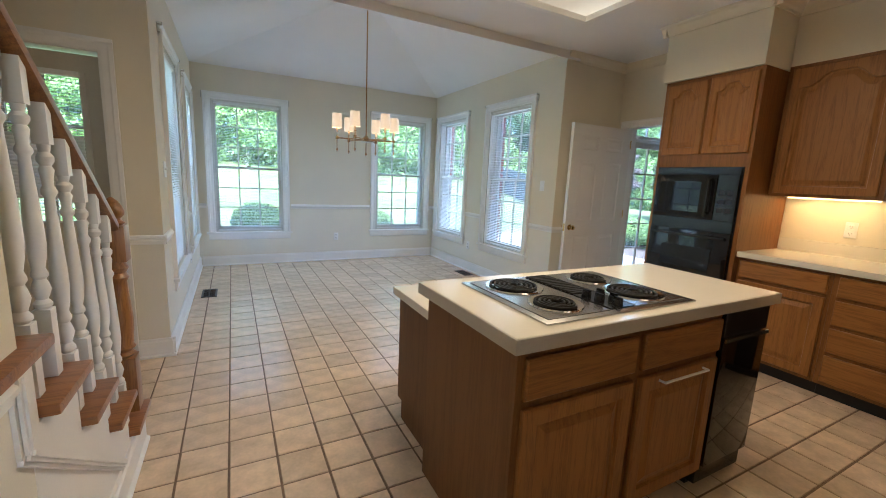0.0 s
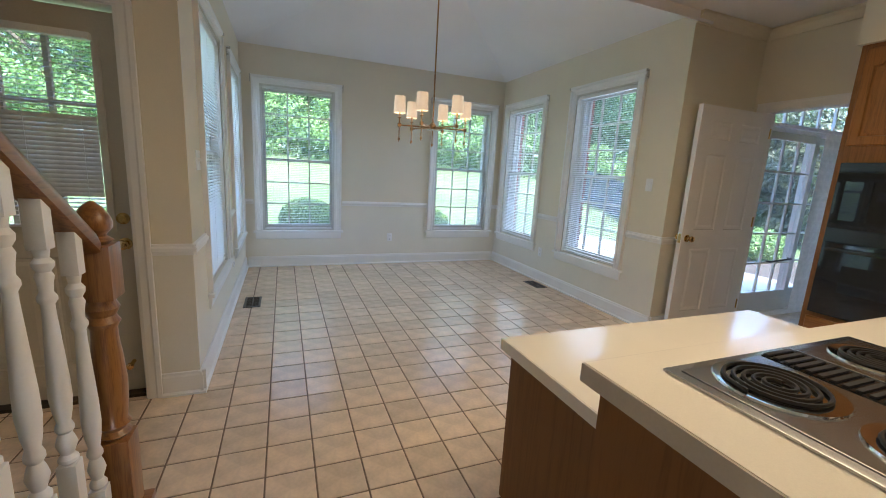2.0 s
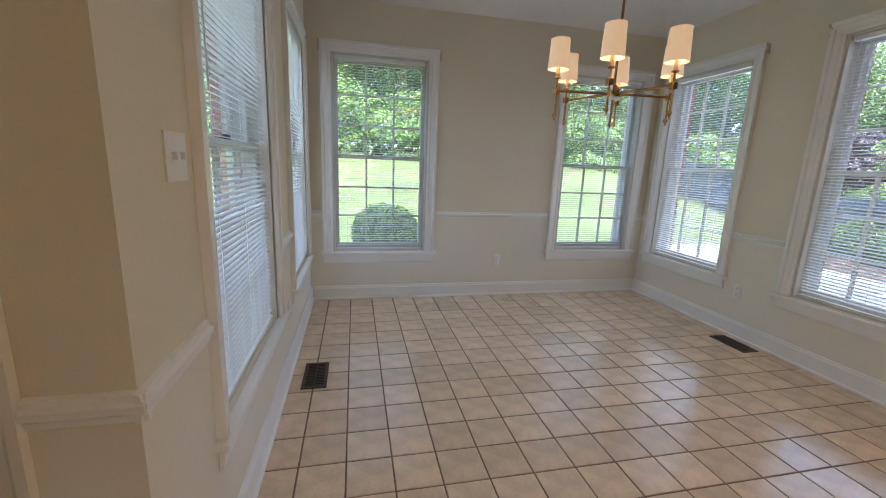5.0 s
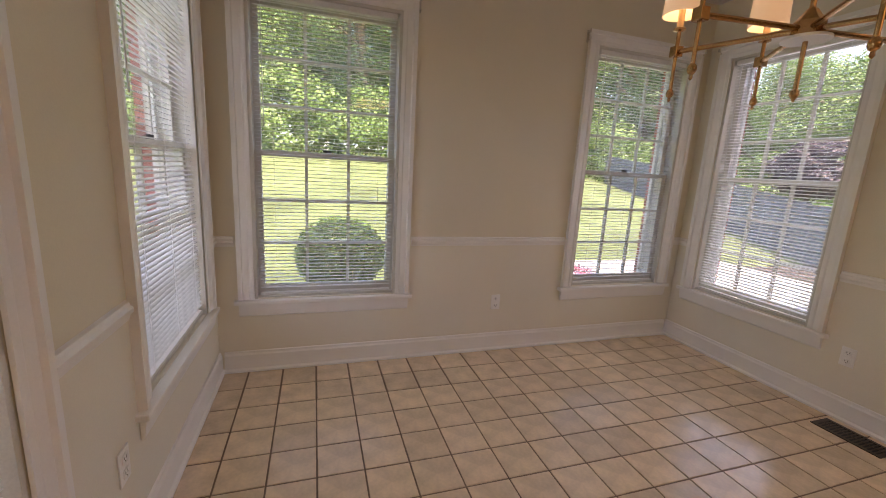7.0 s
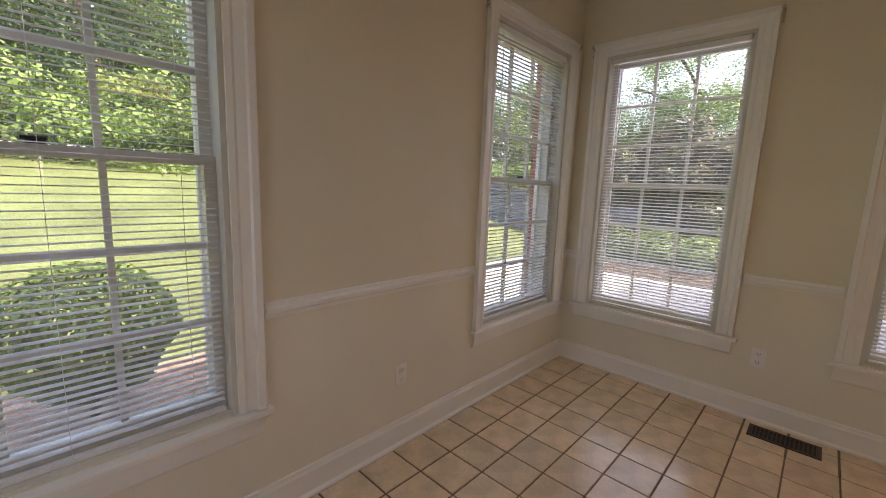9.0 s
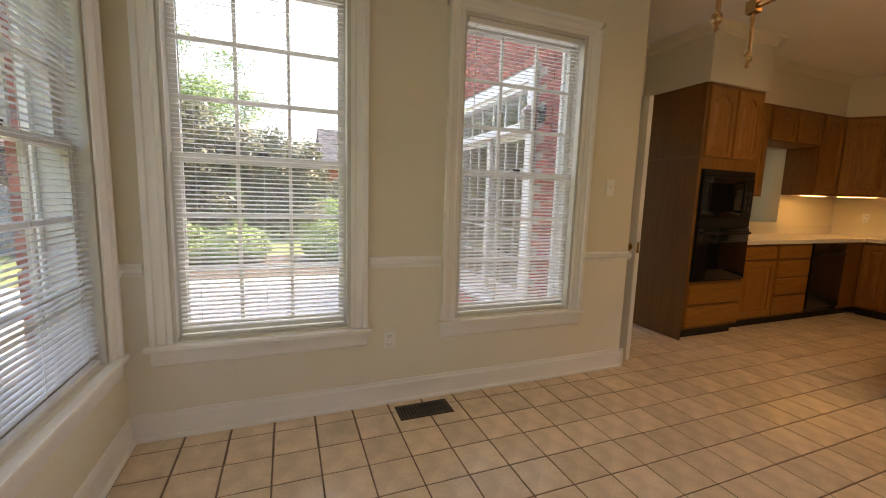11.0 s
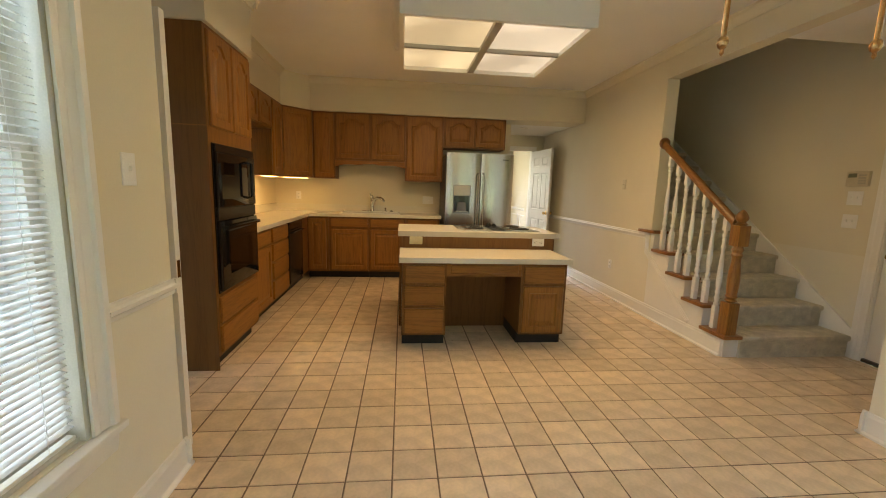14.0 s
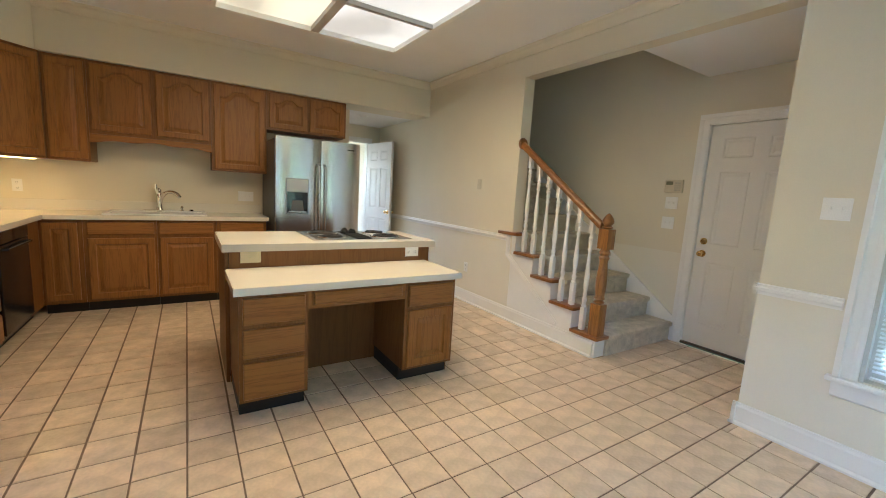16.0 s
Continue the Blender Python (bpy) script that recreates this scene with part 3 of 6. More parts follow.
BL = "white slat blind lowered over a window, slats open"
n = 0
for spans, place, tilt, depth, watts in ((WIN_N, lambda c: pose(c, NY, 0, 0, 0, 0), 2, 0.006, NORTH_WATTS), (WIN_E, lambda c: pose(EX, c, 0, 0, 0, -90), 14, 0.047, EAST_WATTS),
                                         (WIN_W, lambda c: pose(WX, c, 0, 0, 0, 90), 14, 0.047, WEST_WATTS)):
    for a, b in spans:
        n += 1
        window("window_%d" % n, place((a + b) / 2), b - a, WZ0, WZ1)
        blind(place((a + b) / 2), b - a - 0.02, WZ0 + 0.012, WZ1, tilt, BL)
        area_lamp("window_daylight", place((a + b) / 2) @ pose(0, depth, (WZ0 + WZ1) / 2, -90), b - a - 0.08, WZ1 - WZ0 - 0.08, watts, (0.80, 0.92, 1.0))


# ---- doors ----
def panel_face(bm, x0, x1, z0, z1, y, out):
    """A raised panel in a sunk field on a door's face."""
    w = 0.022
    ring = lambda d, dep: [bm.verts.new((x, y + out * dep, z)) for x, z in ((x0 + d, z0 + d), (x1 - d, z0 + d), (x1 - d, z1 - d), (x0 + d, z1 - d))]
    rs = [ring(0, 0.0006), ring(0.008, -0.006), ring(w, -0.006), ring(w + 0.02, -0.001)]
    for a, b in zip(rs, rs[1:]):
        for i in range(4):
            bm.faces.new((a[i], a[(i + 1) % 4], b[(i + 1) % 4], b[i]))
    bm.faces.new(rs[-1])


def six_panel(parent, w, h, t=0.04, material=DOORP):
    """A six-panel leaf from x = 0 to w, y = 0 to t."""
    bm = bmesh.new()
    st, mid = 0.115 * w / 0.81, 0.11 * w / 0.81
    cols = [(st, (w - mid) / 2), ((w + mid) / 2, w - st)]
    rows = [(0.22, 0.80), (0.97, 1.62), (1.74, h - 0.12)]
    xs = [0, *[v for c in cols for v in c], w]
    zs = [0, *[v for r in rows for v in r], h]
    for y, out in ((0.0, -1), (t, 1)):
        for i in range(5):
            for j in range(7):
                if i % 2 and j % 2:
                    panel_face(bm, xs[i], xs[i + 1], zs[j], zs[j + 1], y, out)
                else:
                    vs = [bm.verts.new(p) for p in ((xs[i], y, zs[j]), (xs[i + 1], y, zs[j]), (xs[i + 1], y, zs[j + 1]), (xs[i], y, zs[j + 1]))]
                    bm.faces.new(vs)
    for q in (((0, 0, 0), (0, t, 0), (0, t, h), (0, 0, h)), ((w, 0, 0), (w, 0, h), (w, t, h), (w, t, 0)), ((0, 0, h), (0, t, h), (w, t, h), (w, 0, h)), ((0, 0, 0), (w, 0, 0), (w, t, 0), (0, t, 0))):
        bm.faces.new([bm.verts.new(p) for p in q])
    bmesh.ops.remove_doubles(bm, verts=bm.verts[:], dist=0.0004)
    return part("leaf", bm, material, parent)


def knob(parent, x, z, y, out, name="door_knob", r=0.027):
    prof = [(0.032, 0.0), (0.032, 0.004), (0.013, 0.008), (0.011, 0.026), (r * 0.75, 0.032), (r, 0.045), (r * 0.85, 0.058), (r * 0.4, 0.064)]
    part(name, lathe(bmesh.new(), [(a, out * b) for a, b in prof], 18, (x, y, z), "Y"), KNOBBRASS, parent, "polished brass knob", True)


def deadbolt(parent, x, z, y, out):
    prof = [(0.031, 0.0), (0.030, 0.008), (0.020, 0.016), (0.018, 0.018)]
    part("deadbolt", lathe(bmesh.new(), [(a, out * b) for a, b in prof], 18, (x, y, z), "Y"), KNOBBRASS, parent, "round brass deadbolt", True)


def hinges(parent, x, t, zs=(0.2, 1.0, 1.8)):
    for z in zs:
        part("hinge", lathe(bmesh.new(), [(0.006, 0), (0.006, 0.09)], 8, (x, t, z)), KNOBBRASS, parent, "", True)


def jamb(name, m, w, h, depth, label, faces=(0.0,), width=0.07):
    ob = tagged(new(name), label, "door frame", "", "structure")
    ob.matrix_world = m
    bm = bmesh.new()
    box(bm, -w / 2 - 0.018, 0.0, 0, -w / 2, depth, h)
    box(bm, w / 2, 0.0, 0, w / 2 + 0.018, depth, h)
    box(bm, -w / 2 - 0.018, 0.0, h, w / 2 + 0.018, depth, h + 0.018)
    part("door_jamb", bm, TRIM, ob)
    for f in faces:
        s = -1 if f <= depth / 2 else 1
        prof = [(0.0, 0.0), (0.0, 0.010 * s), (0.015, 0.014 * s), (0.045, 0.016 * s), (0.055, 0.022 * s), (width, 0.022 * s), (width, 0.0)]
        for side in (-1, 1):
            part("side_casing", prism(bmesh.new(), [(side * (w / 2 + 0.006 + a), f + b) for a, b in prof], 0, h + 0.006 + width * 0.5, "Z"), TRIM, ob)
        part("head_casing", prism(bmesh.new(), [(f + b, h + 0.008 + a) for a, b in prof], -w / 2 - width - 0.006, w / 2 + width + 0.006, "X"), TRIM, ob)
    return ob


# door to the family room, standing open against the wall
jamb("door_frame_family", pose(KE - 0.002, 3.105, 0, 0, 0, -90), 0.82, 2.045, 0.134, "white door frame to the family room", (0.0, 0.134))
d = thing("interior_door", pose(4.325, 3.52, 0.012, 0, 0, 180.5), "cream six-panel door standing open against the wall", "door")
six_panel(d, 0.905, 2.01)
knob(d, 0.84, 0.895, 0.04, 1)
knob(d, 0.84, 0.895, 0.0, -1)
part("latch_plate", boxed(0.903, 0.008, 0.855, 0.907, 0.032, 0.935), KNOBBRASS, d)
hinges(d, 0.0, 0.044)

# door at the end of the passage
jamb("door_frame_passage", pose(0.3525, -2.148, 0, 0, 0, 180), 0.765, 2.05, 0.134, "white door frame at the passage end", (0.0,))
d = thing("interior_door", pose(-0.02, -2.10, 0.012, 0, 0, 97), "white six-panel door standing open in the passage", "door")
six_panel(d, 0.76, 2.02)
knob(d, 0.70, 0.92, 0.0, -1)
knob(d, 0.70, 0.92, 0.04, 1)

# closed outer door beside the stairs
jamb("door_frame_side", pose(STX + 0.002, 3.035, 0, 0, 0, 90), 0.80, 2.045, 0.14, "white frame of the side door", (0.0,), 0.085)
sb = bmesh.new()
box(sb, -0.40, 0.078, 0, -0.382, 0.092, 2.045)
box(sb, 0.382, 0.078, 0, 0.40, 0.092, 2.045)
box(sb, -0.382, 0.078, 2.027, 0.382, 0.092, 2.045)
part("door_stop", sb, TRIM, bpy.data.objects["door_frame_side"])
d = thing("side_door", pose(STX - 0.03, 2.637, 0.012, 0, 0, 90), "white six-panel side door, closed", "door")
six_panel(d, 0.796, 2.030)
knob(d, 0.065, 0.875, 0.0, -1)
deadbolt(d, 0.065, 0.99, 0.0, -1)
part("threshold", boxed(-0.01, -0.03, -0.010, 0.806, 0.1, 0.014), VENT, d, "dark bronze threshold")


# ---- kitchen cabinets ----
def front(parent, name, x0, x1, z0, z1, arch=0.0, t=0.019, rail=0.055, material=None, at=None):
    """A door or drawer front in the plane y = 0, proud towards -y; doors have a raised panel, with an arched head if arch > 0."""
    w, h = x1 - x0, z1 - z0
    bm = bmesh.new()
    pts = []
    if rail:
        a, b, c, top = rail, w - rail, rail, h - rail - arch
        pts = [(a, c), (b, c), (b, top)]
        n = 14 if arch else 0
        for i in range(1, n):
            u = 1 - 2 * i / n
            s = abs(u)
            f = 1.0 if s < 0.22 else (0.5 + 0.5 * math.cos(math.pi * (s - 0.22) / 0.56) if s < 0.78 else 0.0)
            pts.append((w / 2 + u * (b - a) / 2, top + arch * f))
        pts.append((a, top))
    e = 0.006
    back = [(0, 0), (w, 0), (w, h), (0, h)]
    ring0 = [bm.verts.new((x0 + x, 0, z0 + z)) for x, z in back]
    ring1 = [bm.verts.new((x0 + x, -t + e, z0 + z)) for x, z in back]
    for i in range(4):
        bm.faces.new((ring0[i], ring0[(i + 1) % 4], ring1[(i + 1) % 4], ring1[i]))
    inset = [(e, e), (w - e, e), (w - e, h - e), (e, h - e)]
    if not pts:
        ring2 = [bm.verts.new((x0 + x, -t, z0 + z)) for x, z in inset]
        for i in range(4):
            bm.faces.new((ring1[i], ring1[(i + 1) % 4], ring2[(i + 1) % 4], ring2[i]))
        bm.faces.new(ring2)
    else:
        outer = [inset[0], inset[1], inset[2], *[(x, h - e) for x, z in pts[3:-1]], inset[3]]
        ring2 = [bm.verts.new((x0 + x, -t, z0 + z)) for x, z in outer]
        m = len(outer)
        bm.faces.new((ring1[0], ring1[1], ring2[1], ring2[0]))
        bm.faces.new((ring1[1], ring1[2], ring2[2], ring2[1]))
        bm.faces.new((ring1[2], ring1[3], *[ring2[i] for i in range(m - 1, 1, -1)]))
        bm.faces.new((ring1[3], ring1[0], ring2[0], ring2[m - 1]))
        cx, cz = w / 2, sum(p[1] for p in pts) / len(pts)
        cz = h / 2

        def grown(d, y):
            out = []
            for x, z in pts:
                sx = (w / 2 - rail - d) / (w / 2 - rail)
                zz = z + d if z < h * 0.4 else z - d
                out.append(bm.verts.new((x0 + cx + (x - cx) * sx, y, z0 + zz)))
            return out

        rings = [ring2, grown(0.0, -t), grown(0.005, -t + 0.012), grown(0.015, -t + 0.013), grown(0.046, -t + 0.002)]
        for p, q in zip(rings, rings[1:]):
            for i in range(m):
                bm.faces.new((p[i], p[(i + 1) % m], q[(i + 1) % m], q[i]))
        bm.faces.new(rings[-1])
    if at is not None:
        bm.transform(at)
    return part(name, bm, material or (OAK if rail else OAKX), parent)


def cabinet(m, w, depth, z0, z1, fronts, label, toe=0.0, group="kitchen cabinets", name="cabinet", category="cabinet", side=None):
    """A cabinet from x = 0 to w, its face at y = 0 and its back at y = depth."""
    ob = thing(name, m, label, category, group)
    lift = 0.10 if toe else 0.0
    part("body", boxed(0.0, 0.0, z0 + lift, w, depth, z1), side or OAKSHADE, ob)
    if toe:
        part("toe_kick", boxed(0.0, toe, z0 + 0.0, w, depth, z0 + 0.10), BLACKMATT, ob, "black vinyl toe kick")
    for kind, a, b, c, d, arch in fronts:
        if kind == "door":
            front(ob, "door", a, b, c, d, arch)
        else:
            front(ob, "drawer_front", a, b, c, d, 0, rail=0)
    return ob


S = lambda x, y=-0.282: pose(x - 0.02, y, 0, 0, 0, 180)
SU = lambda x: pose(x - 0.02, -0.509, 0, 0, 0, 180)
E = lambda y, x=3.702: pose(x, y, 0, 0, 0, -90)
TOP = 0.874
g = 0.002
# base units on the sink wall, from the corner to the refrigerator
cabinet(S(3.72), 0.29, 0.58, 0, TOP, [("door", 0.02, 0.255, 0.13, 0.845, 0)], "oak corner base cabinet with a raised panel door", 0.075)
cabinet(S(3.43 - g), 0.55, 0.58, 0, TOP, [("drawer", 0.03, 0.53, 0.735, 0.85, 0), ("door", 0.03, 0.53, 0.125, 0.70, 0)], "oak sink base cabinet with false drawer and door", 0.075)
cabinet(S(2.88 - 2 * g), 0.51, 0.58, 0, TOP, [("drawer", 0.02, 0.48, 0.735, 0.85, 0), ("door", 0.02, 0.48, 0.125, 0.70, 0)], "oak sink base cabinet with false drawer and door", 0.075)
cabinet(S(2.37 - 3 * g), 0.48, 0.58, 0, TOP, [("drawer", 0.03, 0.45, 0.735, 0.85, 0), ("door", 0.03, 0.45, 0.125, 0.70, 0)], "oak base cabinet beside the refrigerator", 0.075)
# base units on the side wall
cabinet(E(1.868), 0.575, 0.58, 0, TOP, [("drawer", 0.02, 0.555, 0.72, 0.85, 0), ("door", 0.02, 0.555, 0.125, 0.695, 0)], "oak base cabinet with drawer over door", 0.075)
cabinet(E(1.291), 0.60, 0.58, 0, TOP, [("drawer", 0.03, 0.575, 0.715, 0.85, 0), ("drawer", 0.03, 0.575, 0.525, 0.690, 0), ("drawer", 0.03, 0.575, 0.335, 0.50, 0), ("drawer", 0.03, 0.575, 0.125, 0.31, 0)], "oak base cabinet with four drawers", 0.075)
cabinet(E(0.062), 0.35, 0.58, 0, TOP, [], "plain oak corner filler panel", 0.075)

# dishwasher between the drawers and the corner
d = thing("dishwasher", E(0.687), "black dishwasher with a handle bar, built under the counter", "dishwasher")
part("body", boxed(0.004, 0.0, 0.10, 0.618, 0.56, TOP - 0.002), BLACK, d)
part("door", boxed(0.008, -0.022, 0.14, 0.614, -0.001, 0.77, bevel=0.006), BLACK, d, "", True)
part("control_panel", boxed(0.008, -0.024, 0.775, 0.614, -0.001, 0.868, bevel=0.006), BLACKGLASS, d)
part("handle", tube(bmesh.new(), [(0.06, -0.022, 0.74), (0.06, -0.05, 0.74), (0.56, -0.05, 0.74), (0.56, -0.022, 0.74)], 0.009), BLACK, d, "", True)
part("toe_kick", boxed(0.004, 0.075, 0.0, 0.618, 0.56, 0.099), BLACKMATT, d)

# wall units over the sink
UT = 2.313
cabinet(SU(3.672), 0.30, 0.355, 1.40, UT, [("door", 0.022, 0.285, 1.42, 2.29, 0.0)], "narrow oak wall cabinet with a raised panel door")
cabinet(SU(3.37), 0.985, 0.355, 1.66, UT, [("door", 0.02, 0.475, 1.69, 2.29, 0.06), ("door", 0.515, 0.965, 1.69, 2.29, 0.06)], "oak wall cabinet with two arched doors over the sink")
cabinet(SU(2.383), 0.542, 0.355, 1.395, UT, [("door", 0.025, 0.52, 1.415, 2.29, 0.07)], "tall oak wall cabinet with an arched door")
cabinet(SU(1.839), 0.909, 0.355, 1.89, UT, [("door", 0.025, 0.44, 1.91, 2.29, 0.05), ("door", 0.47, 0.885, 1.91, 2.29, 0.05)], "oak wall cabinet with two arched doors over the refrigerator")
v = thing("valance", SU(3.37), "scalloped oak valance under the sink cabinet", "valance")
pts = [(0.0, 1.658), (0.0, 1.60)]
for i in range(41):
    u = i / 40
    dip = 0.5 - 0.5 * math.cos(2 * math.pi * 3 * u)
    pts.append((0.985 * u, 1.575 + 0.030 * math.sin(math.pi * u) + 0.014 * dip))
pts += [(0.985, 1.60), (0.985, 1.658)]
part("board", prism(bmesh.new(), pts, -0.002, 0.018, "Y"), OAKX, v)
# corner and side wall units
c = thing("corner_cabinet", pose(-0.02, 0.03, 0), "oak diagonal corner wall cabinet with one door", "cabinet", "kitchen cabinets")
part("body", prism(bmesh.new(), [(4.305, -0.895), (4.305, -0.181), (4.0, -0.181), (3.674, -0.50), (3.674, -0.895)], 1.40, UT, "Z"), OAKSHADE, c)
front(c, "door", 0.015, 0.44, 1.42, 2.29, at=pose(3.995, -0.186, 0, 0, 0, -180 + math.degrees(math.atan2(0.317, 0.321))))
EU = lambda y: pose(3.962, y, 0, 0, 0, -90)
cabinet(EU(1.866), 0.645, 0.325, 1.355, UT, [("door", 0.03, 0.615, 1.375, 2.29, 0.085)], "wide oak wall cabinet with an arched door")
cabinet(EU(1.219), 0.915, 0.325, 1.945, UT, [("door", 0.03, 0.44, 1.965, 2.29, 0.05), ("door", 0.475, 0.885, 1.965, 2.29, 0.05)], "short oak wall cabinet over the kitchen window")
cabinet(EU(0.302), 0.45, 0.325, 1.40, UT, [("door", 0.03, 0.42, 1.42, 2.29, 0.06)], "oak wall cabinet beside the corner")

# worktop, one piece round the corner
ct = thing("worktop", pose(-0.02, 0.03, 0), "cream laminate worktop in an L with a backsplash", "worktop")
part("top", prism(bmesh.new(), [(1.862, -0.898), (4.308, -0.898), (4.308, 1.838), (3.686, 1.838), (3.686, -0.278), (1.862, -0.278)], 0.876, 0.9155, "Z"), LAMINATE, ct)
eb = bmesh.new()
box(eb, 3.680, -0.272, 0.875, 3.686, 1.838, 0.914)
box(eb, 1.862, -0.278, 0.875, 3.680, -0.272, 0.914)
part("edge_band", eb, LAMINATE, ct)
sb = bmesh.new()
box(sb, 1.862, -0.898, 0.9155, 4.308, -0.880, 1.015)
box(sb, 4.290, -0.880, 0.9155, 4.308, 1.838, 1.015)
part("backsplash", sb, LAMINATE, ct)

# sink and tap
SINKW = shader("white_enamel_sink", (0.80, 0.79, 0.76), rough=0.18, var=0.02, bump=0)
sk = thing("sink", pose(2.85, -0.55, 0.9155), "white drop-in double kitchen sink in the worktop", "sink")
rm = bmesh.new()
for x0, x1 in ((-0.42, -0.39), (-0.02, 0.02), (0.39, 0.42)):
    box(rm, x0, -0.27, 0.0005, x1, 0.25, 0.014)
for x0, x1 in ((-0.39, -0.02), (0.02, 0.39)):
    box(rm, x0, -0.27, 0.0005, x1, -0.19, 0.014)
    box(rm, x0, 0.21, 0.0005, x1, 0.25, 0.014)
part("rim", rm, SINKW, sk)
for x0, x1 in ((-0.39, -0.02), (0.02, 0.39)):
    part("basin", boxed(x0, -0.19, 0.0006, x1, 0.21, 0.004), SINKW, sk)
tp = thing("faucet", pose(2.85, -0.77, 0.9305), "brushed nickel pull-out kitchen faucet behind the sink", "faucet")
part("base_plate", boxed(-0.11, -0.025, 0.0, 0.11, 0.025, 0.008, bevel=0.003), CHROME, tp, "", True)
part("body", lathe(bmesh.new(), [(0.028, 0.008), (0.024, 0.02), (0.019, 0.05), (0.021, 0.11), (0.017, 0.13), (0.014, 0.14), (0.018, 0.15), (0.016, 0.175), (0.006, 0.185)], 16), CHROME, tp, "", True)
part("spout", tube(bmesh.new(), [(0, 0.0, 0.05), (-0.012, 0.01, 0.10), (-0.035, 0.03, 0.140), (-0.065, 0.055, 0.160), (-0.10, 0.085, 0.158), (-0.13, 0.11, 0.140), (-0.14, 0.12, 0.122)], 0.016, 12), CHROME, tp, "", True)
part("lever", tube(bmesh.new(), [(0.012, -0.004, 0.14), (0.022, -0.008, 0.18), (0.020, -0.006, 0.215)], 0.009, 10), CHROME, tp, "", True)
tp.scale = (1.3, 1.3, 1.3)
for x, r, label, cat in ((-0.2, 0.012, "nickel soap dispenser beside the faucet", "soap dispenser"), (-0.29, 0.014, "dark round air gap cap beside the faucet", "cap")):
    sd = thing("soap_dispenser" if x > -0.25 else "air_gap_cap", pose(2.85 + x, -0.77, 0.9305), label, cat)
    part("cap", lathe(bmesh.new(), [(r * 1.8, 0), (r * 1.7, 0.006), (r, 0.012), (r, 0.035 if x > -0.25 else 0.014), (r * 1.5, 0.04 if x > -0.25 else 0.017), (r * 0.6, 0.055 if x > -0.25 else 0.019)], 14), CHROME if x > -0.25 else BLACK, sd, "", True)

# tall oven cabinet
oc = cabinet(pose(3.645, 2.63, 0, 0, 0, -90), 0.756, 0.642, 0, 2.283,
             [("door", 0.03, 0.37, 1.665, 2.255, 0.055), ("door", 0.39, 0.73, 1.665, 2.255, 0.055), ("drawer", 0.03, 0.73, 0.335, 0.515, 0), ("drawer", 0.03, 0.73, 0.125, 0.31, 0)],
             "tall oak oven cabinet with two upper doors and two drawers", 0.06, name="oven_cabinet")
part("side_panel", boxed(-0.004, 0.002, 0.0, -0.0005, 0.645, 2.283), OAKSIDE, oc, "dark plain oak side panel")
part("side_seam", boxed(-0.0055, 0.002, 1.66, -0.0041, 0.645, 1.666), OAK, oc)
ov = thing("double_oven", pose(3.645, 2.63, 0, 0, 0, -90), "black glass double wall oven, built in", "oven")
part("trim_frame", boxed(0.03, -0.012, 0.545, 0.728, -0.001, 1.56, bevel=0.003), BLACK, ov)
part("upper_door", boxed(0.04, -0.034, 1.135, 0.56, -0.013, 1.50, bevel=0.006), BLACKGLASS, ov, "", True)
part("control_panel", boxed(0.565, -0.032, 1.135, 0.718, -0.013, 1.50, bevel=0.005), BLACK, ov)
part("top_vent", boxed(0.04, -0.026, 1.506, 0.718, -0.013, 1.552), BLACK, ov)
part("middle_vent", boxed(0.04, -0.026, 1.05, 0.718, -0.013, 1.128), BLACK, ov)
part("lower_door", boxed(0.04, -0.036, 0.56, 0.718, -0.013, 1.04, bevel=0.006), BLACKGLASS, ov, "", True)
part("lower_window", boxed(0.17, -0.0375, 0.66, 0.59, -0.0362, 0.90), shader("oven_window", (0.004, 0.004, 0.005), rough=0.03, var=0.02, bump=0), ov)
part("upper_window", boxed(0.09, -0.0355, 1.19, 0.44, -0.0342, 1.44), shader("oven_window_b", (0.004, 0.004, 0.005), rough=0.03, var=0.02, bump=0), ov)
part("upper_handle", tube(bmesh.new(), [(0.525, -0.034, 1.19), (0.525, -0.075, 1.20), (0.525, -0.075, 1.45), (0.525, -0.034, 1.46)], 0.011), BLACK, ov, "", True)
part("lower_handle", boxed(0.07, -0.075, 0.985, 0.69, -0.037, 1.012, bevel=0.008), BLACK, ov, "", True)
for i in range(6):
    part("button", boxed(0.585 + 0.06 * (i % 2), -0.0345, 1.20 + 0.07 * (i // 2), 0.63 + 0.06 * (i % 2), -0.0321, 1.235 + 0.07 * (i // 2)), shader("oven_key", (0.014, 0.014, 0.015), rough=0.4, var=0.05, bump=0), ov)

# refrigerator
fr = thing("refrigerator", pose(1.822, 0.045, 0, 0, 0, 180), "stainless side-by-side refrigerator with water dispenser", "refrigerator")
part("cabinet_body", boxed(0.0, 0.075, 0.02, 0.912, 0.85, 1.762), shader("fridge_side", (0.10, 0.10, 0.10), rough=0.45, var=0.05, bump=0.05), fr)
for name, a, b in (("freezer_door", 0.004, 0.462), ("fresh_door", 0.470, 0.908)):
    arc = [(a + (b - a) * i / 12, 0.004 + 0.016 * (2 * i / 12 - 1) ** 4 - 0.004 * (1 - (2 * i / 12 - 1) ** 2)) for i in range(13)]
    part(name, prism(bmesh.new(), arc + [(b, 0.070), (a, 0.070)], 0.06, 1.782, "Z"), STEEL, fr, "", True)
